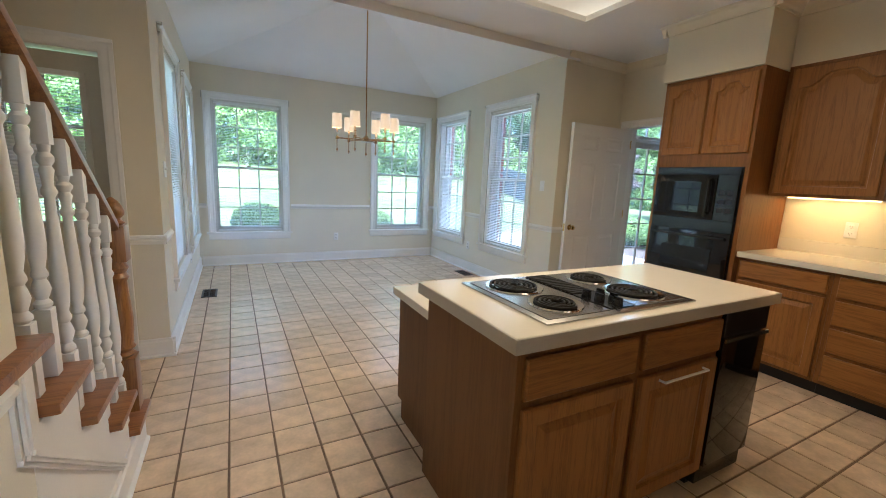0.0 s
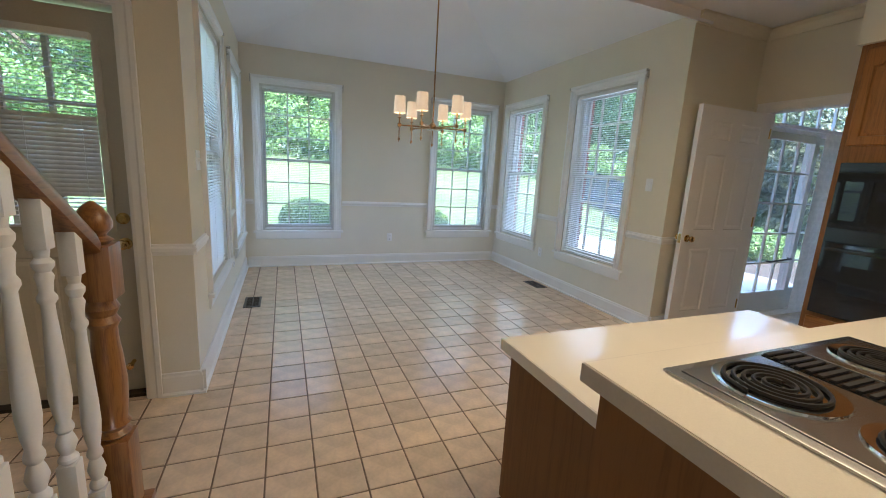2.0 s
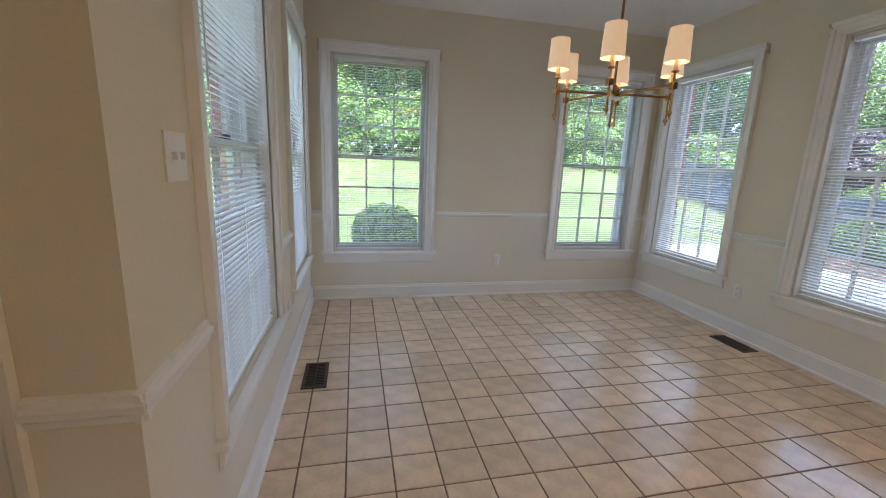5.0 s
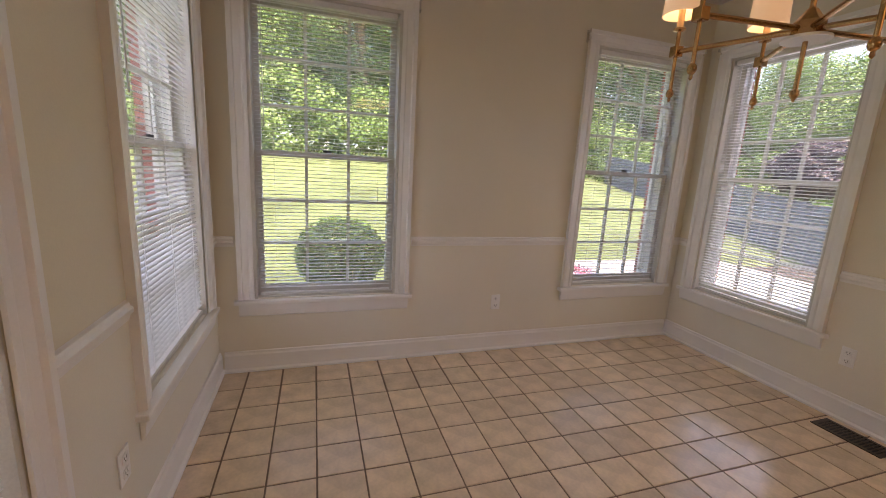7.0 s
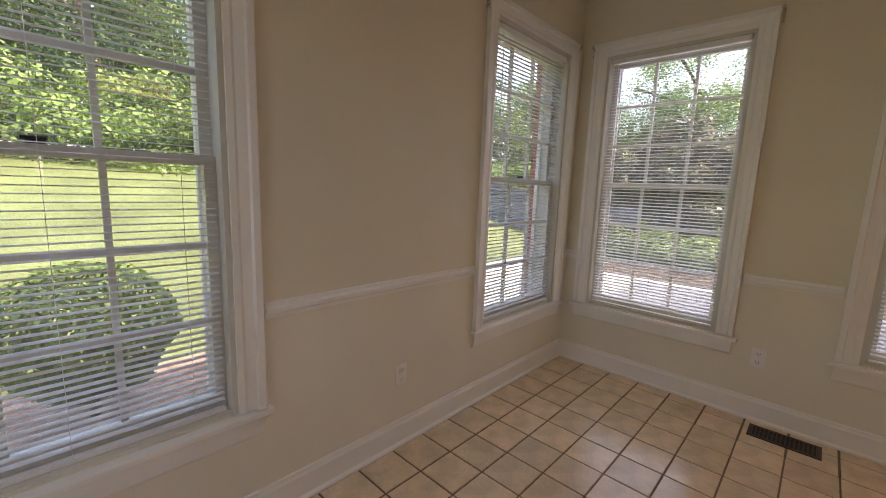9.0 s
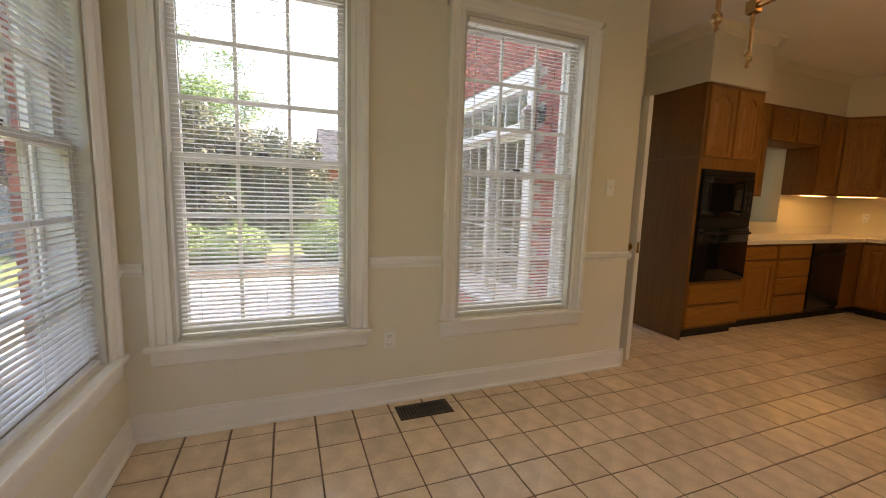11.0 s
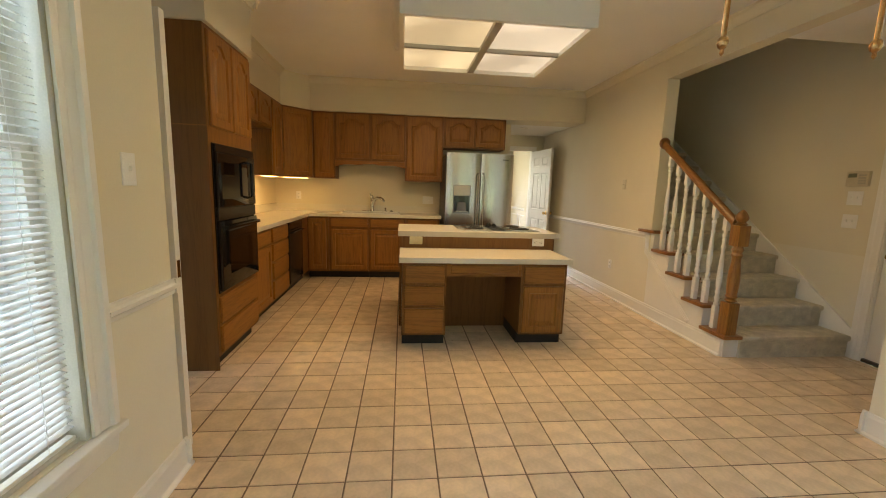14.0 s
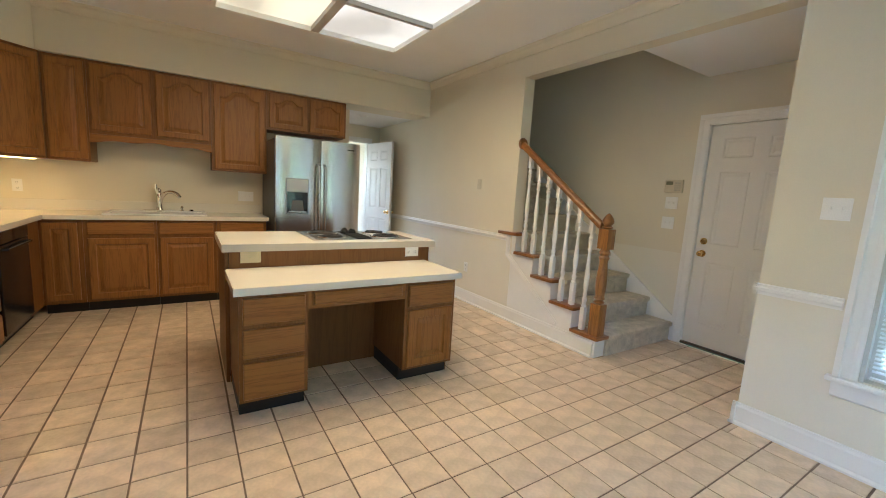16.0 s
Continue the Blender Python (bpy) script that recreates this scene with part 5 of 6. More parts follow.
# ---- lamps ----
lx0, lx1, ly0, ly1, lz = 1.02, 2.435, 1.11, 2.465, 2.478
lf = thing("ceiling_light_box", pose(0, 0, 0), "white framed ceiling light box with four glowing panels", "ceiling light")
for x0, y0, x1, y1 in ((lx0, ly0, lx0 + 0.035, ly1), (lx1 - 0.035, ly0, lx1, ly1), (lx0 + 0.035, ly0, lx1 - 0.035, ly0 + 0.035), (lx0 + 0.035, ly1 - 0.035, lx1 - 0.035, ly1)):
    part("fascia", boxed(x0, y0, lz, x1, y1, CZ - 0.001), TRIM, lf)
cm = bmesh.new()
for axis, face, out, u0, u1 in (("X", ly0, -1, lx0 - 0.06, lx1 + 0.06), ("X", ly1, 1, lx0 - 0.06, lx1 + 0.06), ("Y", lx0, -1, ly0, ly1), ("Y", lx1, 1, ly0, ly1)):
    prism(cm, [(face + out * a * 1.1, CZ - 0.002 + b) for a, b in CROWN], u0, u1, axis)
part("crown", cm, TRIM, lf)
GRID = shader("light_grid_bar", (0.42, 0.40, 0.36), rough=0.5, var=0.05, bump=0)
mx, my = (lx0 + lx1) / 2, (ly0 + ly1) / 2
part("cross_bar", boxed(mx - 0.03, ly0 + 0.035, lz + 0.002, mx + 0.03, ly1 - 0.035, lz + 0.035), GRID, lf)
for x0, x1 in ((lx0 + 0.035, mx - 0.03), (mx + 0.03, lx1 - 0.035)):
    part("cross_bar", boxed(x0, my - 0.018, lz + 0.002, x1, my + 0.018, lz + 0.03), GRID, lf)
WARMP = glowing("diffuser_warm", (1.0, 0.78, 0.50), PANEL * 1.1, (0.6, 0.58, 0.55), 0.35)
COOLP = glowing("diffuser_neutral", (1.0, 0.85, 0.70), PANEL, (0.6, 0.58, 0.55), 0.3)
for x0, x1, m in ((lx0 + 0.035, mx - 0.03, COOLP), (mx + 0.03, lx1 - 0.035, WARMP)):
    for y0, y1 in ((ly0 + 0.035, my - 0.018), (my + 0.018, ly1 - 0.035)):
        part("diffuser", boxed(x0, y0, lz + 0.036, x1, y1, lz + 0.042), m, lf, "glowing frosted panel")

UNDER = glowing("under_cabinet_tube", (1.0, 0.58, 0.20), TUBE)
for m, w, label in ((pose(4.12, 1.82, 1.352, 0, 0, -90), 0.55, "slim under-cabinet light over the worktop"), (pose(4.02, 0.28, 1.397, 0, 0, -90), 0.42, "slim under-cabinet light beside the corner")):
    u = thing("under_cabinet_light", m, label, "light")
    part("housing", boxed(0.0, 0.0, -0.005, w, 0.10, 0.0), PLATE, u)
    part("lens", boxed(0.02, 0.015, -0.009, w - 0.02, 0.085, -0.0052), UNDER, u, "glowing warm lens")
u = thing("under_cabinet_light", pose(3.96, -0.19, 1.397, 0, 0, -135), "slim under-cabinet light in the corner", "light")
part("housing", boxed(0.02, 0.03, -0.005, 0.40, 0.12, 0.0), PLATE, u)
part("lens", boxed(0.04, 0.045, -0.009, 0.38, 0.105, -0.0052), UNDER, u, "glowing warm lens")
rd = thing("recessed_light", pose(0.42, -1.25, 2.33), "white recessed light in the passage ceiling", "ceiling light")
part("ring", lathe(bmesh.new(), [(0.085, 0.0), (0.085, -0.006), (0.065, -0.008), (0.06, -0.001)], 24), TRIM, rd, "", True)

# chandelier
CH = (1.582, 4.852)
ch = thing("chandelier", pose(*CH, 0), "brass chandelier with six lit cream drum shades", "chandelier")
az = 1.775
part("rod", tube(bmesh.new(), [(0, 0, az + 0.03), (0, 0, APEX[2] - 0.06)], 0.007, 10), BRASS, ch, "", True)
part("canopy", lathe(bmesh.new(), [(0.06, APEX[2] - 0.075), (0.06, APEX[2] - 0.062), (0.03, APEX[2] - 0.05)], 20), BRASS, ch, "", True)
hub = lathe(bmesh.new(), [(0.012, az + 0.05), (0.022, az + 0.035), (0.036, az + 0.018), (0.036, az - 0.018), (0.012, az - 0.02)], 6)
part("hub", hub, BRASS, ch)
part("hub_disc", lathe(bmesh.new(), [(0.055, az - 0.028), (0.055, az - 0.0215)], 28), shader("frosted_disc", (0.75, 0.73, 0.68), rough=0.4, var=0.03, bump=0), ch, "white round disc", True)
part("centre_finial", lathe(bmesh.new(), [(0.006, az - 0.03), (0.006, az - 0.15), (0.011, az - 0.155), (0.012, az - 0.165), (0.004, az - 0.178), (0.002, az - 0.184)], 14), BRASS, ch, "", True)
SHADE = glowing("lit_shade", (1.0, 0.62, 0.32), SHADES, (0.85, 0.75, 0.6))
BULB = glowing("bulb", (1.0, 0.72, 0.40), BULBS)
ARM = 0.325
for k in range(6):
    a = radians(52.3 + 60 * k)
    c, s = math.cos(a), math.sin(a)
    arm = part("arm", tube(bmesh.new(), [(0.03 * c, 0.03 * s, az), (ARM * c, ARM * s, az)], 0.0075, 10), BRASS, ch, "", True)
    x, y = ARM * c, ARM * s
    part("block", boxed(x - 0.014, y - 0.014, az - 0.016, x + 0.014, y + 0.014, az + 0.016, bevel=0.002), BRASS, arm)
    part("drop_finial", lathe(bmesh.new(), [(0.0055, az + 0.015), (0.0055, az - 0.115), (0.010, az - 0.12), (0.012, az - 0.13), (0.009, az - 0.138), (0.004, az - 0.142), (0.005, az - 0.150), (0.001, az - 0.156)], 12, (x, y, 0)), BRASS, arm, "", True)
    part("drip_cup", lathe(bmesh.new(), [(0.006, az + 0.015), (0.006, az + 0.060), (0.018, az + 0.064), (0.018, az + 0.069), (0.009, az + 0.071)], 14, (x, y, 0)), BRASS, arm, "", True)
    part("candle_sleeve", lathe(bmesh.new(), [(0.010, az + 0.071), (0.010, az + 0.145)], 12, (x, y, 0)), shader("ivory_sleeve", (0.7, 0.5, 0.3), rough=0.5, var=0.03, bump=0) if k == 0 else bpy.data.materials["ivory_sleeve"], arm, "", True)
    part("bulb", lathe(bmesh.new(), [(0.008, az + 0.145), (0.017, az + 0.165), (0.019, az + 0.185), (0.010, az + 0.21), (0.002, az + 0.22)], 12, (x, y, 0)), BULB, arm, "glowing bulb", True)
    shb = bmesh.new()
    r0, r1, h0, h1, t = 0.056, 0.050, az + 0.108, az + 0.262, 0.0015
    seg = 28
    rings = [[shb.verts.new((x + r * math.cos(2 * math.pi * i / seg), y + r * math.sin(2 * math.pi * i / seg), h)) for i in range(seg)] for r, h in ((r0, h0), (r1, h1), (r1 - t, h1), (r0 - t, h0))]
    for p, q in zip(rings, rings[1:] + rings[:1]):
        for i in range(seg):
            shb.faces.new((p[i], p[(i + 1) % seg], q[(i + 1) % seg], q[i]))
    part("shade", shb, SHADE, arm, "cream fabric drum shade", True)

# curtain brackets left on the casings
BRK = shader("bracket_paint", (0.50, 0.47, 0.40), rough=0.5, var=0.1, bump=0.02)
first = None
for spans, place in ((WIN_N, lambda c: pose(c, NY, 0)), (WIN_E, lambda c: pose(EX, c, 0, 0, 0, -90)), (WIN_W, lambda c: pose(WX, c, 0, 0, 0, 90))):
    for a, b in spans:
        for s in (-1, 1):
            m = place((a + b) / 2) @ pose(s * ((b - a) / 2 + 0.104), 0, WZ1 + 0.055)
            if first is None:
                first = thing("curtain_bracket", m, "small metal curtain bracket beside a window casing", "bracket", "curtain brackets")
                bb = boxed(-0.006, -0.004, -0.05, 0.006, -0.0005, 0.03)
                box(bb, -0.005, -0.03, 0.012, 0.005, -0.0041, 0.022)
                box(bb, -0.005, -0.036, 0.012, 0.005, -0.0301, 0.034)
                box(bb, -0.004, -0.02, -0.040, 0.004, -0.0041, -0.032)
                part("hook", bb, BRK, first)
            else:
                copy_thing(first, m)


# ---- outside ----
GRASS = shader("lawn", (0.090, 0.118, 0.046), rough=0.9, var=0.3, scale=0.6, fine=0.35, fine_scale=40, bump=0.6, spec=0.2)
CONCRETE = shader("patio_concrete", (0.36, 0.35, 0.335), rough=0.85, var=0.08, scale=2, fine=0.08, fine_scale=120, bump=0.2)
BRICK = shader("red_brick", (0.36, 0.10, 0.068), rough=0.85, var=0.12, scale=14, fine=0.12, fine_scale=180, bump=0.4, rand=0.28)
BRICKREST = shader("red_brick_rest", (0.36, 0.10, 0.068), rough=0.85, var=0.12, scale=14, fine=0.12, fine_scale=180, bump=0.4, island=0.28)
MORTAR = shader("grey_mortar", (0.42, 0.38, 0.33), rough=0.95, var=0.1, scale=20, fine=0.1, bump=0.3)
BARK = shader("bark", (0.10, 0.075, 0.05), rough=0.95, var=0.3, scale=8, fine=0.2, fine_scale=60, bump=0.8)
LEAF = leaf_shader("leaf_green", (0.125, 0.205, 0.05))
LEAFD = leaf_shader("leaf_dark", (0.055, 0.11, 0.033))
LEAFM = leaf_shader("leaf_magnolia", (0.08, 0.085, 0.036))
BUSHL = leaf_shader("bush_leaf", (0.10, 0.17, 0.03), trans=0.15)
FENCEW = shader("weathered_fence", (0.12, 0.13, 0.155), rough=0.9, var=0.2, scale=5, fine=0.15, fine_scale=60, bump=0.3, rand=0.12)


def lie(x, y):
    """Height of the ground: level by the house, rising gently to the wood."""
    side, back = max(0.0, abs(x - 2) - 8, -y - 12), max(0.0, y - 10)
    rise = 0.152 * min(back, 16) + 0.04 * max(0.0, min(back, 40) - 16)
    fade = min(1.0, max(0.2, 1 - (x - 12) / 14))
    wave = 0.06 * math.sin(x * 0.21) * math.cos(y * 0.17) * min(1, math.hypot(side, back) / 6)
    return -0.28 + rise * fade + (0.03 * min(side, 40) if x < 2 else 0.0) + wave


gb = bmesh.new()
steps = [-900, -300, -120, -70, -50, *range(-40, 8, 4), 8, 10, *range(12, 64, 4), 70, 90, 120, 300, 900]
grid = [[gb.verts.new((x, y, lie(x, y))) for y in steps] for x in steps]
for i in range(len(steps) - 1):
    for j in range(len(steps) - 1):
        gb.faces.new((grid[i][j], grid[i + 1][j], grid[i + 1][j + 1], grid[i][j + 1]))
tagged(part("ground", gb, GRASS, None, "", True), "mown green lawn round the house", "ground", "", "structure")
setting("patio", boxed(3.57, 3.80, -0.5, 8.15, 10.2, -0.16), CONCRETE, "pale concrete patio beside the house", "patio")
setting("planting_bed", boxed(8.16, 1.5, -0.5, 11.1, 9.6, -0.21), shader("dark_mulch", (0.045, 0.032, 0.024), rough=1.0, var=0.3, scale=9, fine=0.3, fine_scale=60, bump=0.8), "dark mulch bed beyond the patio", "bed")
setting("planting_bed_north", boxed(-1.3, NY + 0.27, -0.5, 3.56, 9.25, -0.255), shader("pine_straw", (0.24, 0.155, 0.12), rough=1.0, var=0.3, scale=7, fine=0.35, fine_scale=70, bump=0.9), "brown pine straw bed along the house", "bed")
setting("patio_step", boxed(4.3, 3.80, -0.159, 6.6, 4.35, -0.03), BRICKREST, "low red brick step at the sliding door", "step")

# leaves, crowns and shrubs
def leaves(count, radius, size, squash, seed, shell=0.45, lobes=7, clump=0.2):
    """Many small leaf blades, in clumps through a crown or, with one lobe, in a clipped shell."""
    r = np.random.RandomState(seed)
    unit = lambda v: v / np.linalg.norm(v, axis=1)[:, None]
    d = unit(r.normal(size=(count, 3)))
    if lobes > 1:
        c = unit(r.normal(size=(lobes, 3))) * (0.25 + 0.6 * r.rand(lobes, 1) ** 0.6)
        p = c[r.randint(lobes, size=count)] + d * np.array([1.25, 1.25, 0.75]) * clump * (0.45 + 0.75 * r.rand(count, 1))
    else:
        p = d * (shell + (1 - shell) * r.rand(count, 1) ** 0.5) * (0.94 + 0.06 * np.sin(6 * d[:, :1] + 4 * d[:, 2:]) * np.cos(5 * d[:, 1:2]))
    p = p * radius * np.array([1, 1, squash])
    facing = unit(d + np.array([0, 0, 0.45]) + 0.5 * r.normal(size=(count, 3)))
    u = unit(np.cross(facing, r.normal(size=(count, 3))))
    w = np.cross(facing, u)
    s = size * (0.6 + 0.8 * r.rand(count, 1))
    verts = np.stack([p - u * s, p + w * s * 0.5, p + u * s, p - w * s * 0.5], axis=1).reshape(-1, 3)
    me = bpy.data.meshes.new("crown")
    me.from_pydata(verts.tolist(), [], np.arange(4 * count).reshape(-1, 4).tolist())
    return me


def tree(m, label, h, r, leafmat, seed, group, count=3200, size=0.22, squash=0.95, lift=0.52):
    ob = thing("tree", m, label, "tree", group)
    rng = random.Random(seed)
    tb = bmesh.new()
    tube(tb, [(0.02 * h * math.sin(i), 0.015 * h * math.cos(2 * i), -0.3 + i * h * 0.14) for i in range(6)], 0.022 * h, 9)
    for i in range(6):
        a = i * 1.05 + rng.random()
        z = h * (0.25 + 0.07 * i)
        tube(tb, [(0, 0, z), (r * 0.35 * math.cos(a), r * 0.35 * math.sin(a), z + h * 0.1), (r * 0.7 * math.cos(a), r * 0.7 * math.sin(a), z + h * 0.16)], 0.008 * h, 6)
    part("trunk", tb, BARK, ob, "", True)
    me = leaves(count, r, size, squash, seed, lobes=60, clump=0.19)
    me.materials.append(leafmat)
    cr = new("crown", me)
    cr.parent = ob
    cr.location = (0, 0, h * lift)
    return ob


rng = random.Random(4)
kinds = [tree(pose(-3.5, 27, lie(-3.5, 27)), "tall leafy green tree behind the lawn", 11, 5.2, LEAF, 1, "trees behind the lawn", 40000, 0.07, 1.15),
         tree(pose(3.0, 29, lie(3, 29)), "tall leafy dark green tree behind the lawn", 12, 5.0, LEAFD, 2, "trees behind the lawn", 40000, 0.07, 1.2),
         tree(pose(9.0, 28, lie(9, 28)), "tall leafy green tree behind the lawn", 10, 5.4, LEAF, 3, "trees behind the lawn", 40000, 0.07, 1.05)]
spots = [(-10, 26), (-17, 27), (-24, 24), (15, 30), (22, 27), (28, 23), (33, 17), (-0.5, 33), (6, 34), (-7, 33), (12.5, 35), (19, 35), (-14, 34), (26, 31), (-21, 16), (-22, 8), (-21, 1), (31, 21.5), (34, 12.5)]
for i, (x, y) in enumerate(spots):
    s = rng.uniform(0.85, 1.25)
    copy_thing(kinds[i % 3], pose(x, y, lie(x, y), 0, 0, rng.uniform(0, 360))).scale = (s, s, s)
# undergrowth under the wood edge
ug = leaves(16000, 1.0, 0.026, 0.75, 9, 0.4, 34, 0.24)
ug.materials.append(LEAF)
for i, (x, y) in enumerate([(-14, 22.5), (-9.5, 23.5), (-5, 24), (-1, 24.5), (3.5, 25), (7.5, 24.5), (12, 25), (16.5, 24.5), (-18.5, 13), (-18, 5), (-18, -2), (21, 23), (25, 19)]):
    t = thing("shrub", pose(x, y, lie(x, y) + 0.9, 0, 0, 70 * i), "dense dark green shrub at the edge of the wood", "shrub", "shrubs at the wood edge")
    cr = new("leaves", ug)
    cr.parent = t
    cr.scale = (4.2, 3.2, 4.0)
for i, (x, y) in enumerate([(18.5, 5.2), (19.5, 8.0), (19.0, 10.6), (21.5, 1.6)]):
    t = thing("shrub", pose(x, y, lie(x, y) + 0.4, 0, 0, 70 * i), "dark green shrub behind the magnolias", "shrub", "shrubs behind the magnolias")
    cr = new("leaves", ug)
    cr.parent = t
    cr.scale = (2.0, 2.2, 2.0)
# far wood behind the trees, too dense to count
rngw = np.random.RandomState(21)
wv, wf = [], []
for i in range(30000):
    u = rngw.rand() * 3.6 - 1.1
    r = 44 + 7 * rngw.rand()
    x, y = 2 + r * math.cos(u), 2 + r * math.sin(u)
    z = lie(x, y) + (0.42 + 0.58 * min(1, max(0, (u - 0.15) / 0.35))) * (9.5 + 2.5 * math.sin(9 * u) + 1.5 * math.sin(23 * u)) * rngw.rand() ** 0.8
    a, b = rngw.normal(size=3), rngw.normal(size=3)
    a, b = a / np.linalg.norm(a) * (0.3 + 0.3 * rngw.rand()), b / np.linalg.norm(b) * 0.3
    k = len(wv)
    p0 = np.array([x, y, z])
    wv += [tuple(p0 - a), tuple(p0 + b), tuple(p0 + a), tuple(p0 - b)]
    wf.append((k, k + 1, k + 2, k + 3))
wm = bpy.data.meshes.new("far_wood")
wm.from_pydata(wv, [], wf)
wm.materials.append(LEAFD)
tagged(new("far_wood", wm), "dense green wood far behind the lawn", "trees", "", "stuff")
# magnolias past the patio
mg = tree(pose(15.5, 6.1, lie(15.5, 6.1)), "magnolia tree with bronze green leaves beyond the patio", 4.3, 1.65, LEAFM, 5, "magnolia trees", 11000, 0.075, 1.25, 0.44)
copy_thing(mg, pose(15.2, 8.5, lie(15.2, 8.5), 0, 0, 80)).scale = (1.15, 1.15, 1.15)
copy_thing(mg, pose(18.5, 11.0, lie(18.5, 11), 0, 0, 200)).scale = (1.1, 1.1, 1.1)
copy_thing(mg, pose(21.0, 3.9, lie(21, 3.9), 0, 0, 140)).scale = (0.62, 0.62, 0.62)

# clipped bush and low shrubs under the windows
bl = leaves(9000, 0.62, 0.026, 0.92, 11, 0.80, 1)
bl.materials.append(BUSHL)
for x, y, s, label in ((0.61, 8.60, 0.84, "round clipped green bush outside the window"), (3.05, 8.9, 0.7, "round clipped green bush outside the window"), (-1.9, 8.2, 0.75, "round clipped bush beside the house"), (-2.2, 5.6, 0.7, "round clipped bush beside the house")):
    t = thing("bush", pose(x, y, -0.28 + 0.75 * s, 0, 0, 40 * x), label, "bush", "clipped bushes")
    cr = new("leaves", bl)
    cr.parent = t
    cr.scale = (s, s, s)
    part("stems", tube(bmesh.new(), [(0, 0, -0.75 * s), (0.02, 0, 0.1)], 0.03, 7), BARK, t)
FLOWER = leaf_shader("pink_blossom", (0.40, 0.10, 0.16), trans=0.2)
fb = leaves(2200, 0.42, 0.022, 0.6, 12, 0.5, 1)
fb.materials.append(FLOWER)
for x, y in ((2.35, 8.75), (3.9, 8.8)):
    t = thing("flower_bed", pose(x, y, -0.12), "low pink flowering shrub outside the window", "flowers")
    cr = new("blossoms", fb)
    cr.parent = t
hd = leaves(4600, 0.7, 0.035, 0.85, 13, 0.7, 1)
hd.materials.append(BUSHL)
for i in (0, 1, 2, 3, 5, 6, 7):
    t = thing("hedge_shrub", pose(10.4 + 0.2 * math.sin(i * 2), 2.2 + i * 0.95, 0.10, 0, 0, 50 * i), "clipped green hedge shrub beyond the patio", "hedge", "hedge beyond the patio")
    cr = new("leaves", hd)
    cr.parent = t
    cr.scale = (1, 1, 0.9 + 0.12 * math.sin(i))

# fence
fn = thing("fence", pose(0, 0, 0), "weathered grey board fence across the lawn", "fence")
bmn = mesh_of("board", boxed(-0.07, -0.01, 0, 0.07, 0.01, 1.36), FENCEW)
ax, ay, bx, by = 10.45, 8.5, 14.4, 21.5
L = math.hypot(bx - ax, by - ay)
ang = math.degrees(math.atan2(by - ay, bx - ax))
for i in range(int(L / 0.15)):
    u = i * 0.15 / L
    x, y = ax + (bx - ax) * u, ay + (by - ay) * u
    bo = new("board", bmn)
    bo.parent = fn
    bo.matrix_local = pose(x, y, lie(x, y) - 0.05, 0, 0, ang)
for z in (0.3, 1.05):
    pts = [(ax + (bx - ax) * u / 8, ay + (by - ay) * u / 8, lie(ax + (bx - ax) * u / 8, ay + (by - ay) * u / 8) + z) for u in range(9)]
    part("fence_rail", tube(bmesh.new(), [(x, y + 0.03, zz) for x, y, zz in pts], 0.035, 4), FENCEW, fn)

# plum tree and basketball hoop beyond the fence
LEAFP = leaf_shader("leaf_plum", (0.072, 0.050, 0.054))
tree(pose(15.6, 13.0, lie(15.6, 13.0)), "small purple-leaved plum tree beyond the fence", 3.1, 1.3, LEAFP, 31, "", 14000, 0.06, 0.8, 0.62)
bh = thing("basketball_hoop", pose(27.6, 17.0, lie(27.6, 17.0), 0, 0, -62), "white basketball backboard on a pole beyond the fence", "basketball hoop")
part("pole", tube(bmesh.new(), [(0, 0.5, -0.2), (0, 0.5, 2.2), (0, 0.06, 2.55)], 0.05, 10), BLACK, bh, "", True)
part("backboard", boxed(-0.62, 0.0, 2.1, 0.62, 0.04, 3.0, bevel=0.01), PLATE, bh)
part("target_square", wall_boxes(bmesh.new(), "X", -0.004, -0.0005, -0.25, 0.25, 2.25, 2.68, [(-0.2, 0.2, 2.3, 2.63)]), FENCEW, bh)
part("rim", tube(bmesh.new(), [(0.23 * math.cos(a * 0.524), -0.3 + 0.23 * math.sin(a * 0.524), 2.2) for a in range(13)], 0.012, 6), BRICK, bh, "", True)

# neighbour's house
ROOF = shader("dark_shingles", (0.05, 0.052, 0.06), rough=0.95, spec=0.1, var=0.2, scale=4, fine=0.2, fine_scale=30, bump=0.3)
nh = thing("house", pose(25, -1.9, lie(25, -1.9)), "red brick house with a dark roof beyond the trees", "house")
hb = bmesh.new()
wall_boxes(hb, "Y", 0.0, 0.3, -5.5, 5.5, 0, 3.0, [(-3.6, -2.5, 1.0, 2.3), (1.0, 2.1, 1.0, 2.3), (3.2, 4.3, 1.0, 2.3)])
box(hb, 0.3, -5.5, 0, 7, -5.2, 3.0)
box(hb, 0.3, 5.2, 0, 7, 5.5, 3.0)
part("wall", hb, BRICKREST, nh)
rb = bmesh.new()
prism(rb, [(-0.5, 2.9), (3.5, 5.6), (7.5, 2.9)], -6, 6, "Y")
part("roof", rb, ROOF, nh, "dark shingle roof")
for y0 in (-3.6, 1.0, 3.2):
    wf = bmesh.new()
    wall_boxes(wf, "Y", -0.02, 0.1, y0, y0 + 1.1, 1.0, 2.3, [(y0 + 0.07, y0 + 0.52, 1.07, 2.23), (y0 + 0.58, y0 + 1.03, 1.07, 2.23)])
    w = part("window", wf, TRIM, nh)
    part("pane", boxed(0.04, y0 + 0.07, 1.07, 0.05, y0 + 1.03, 2.23), BLACKGLASS, w)

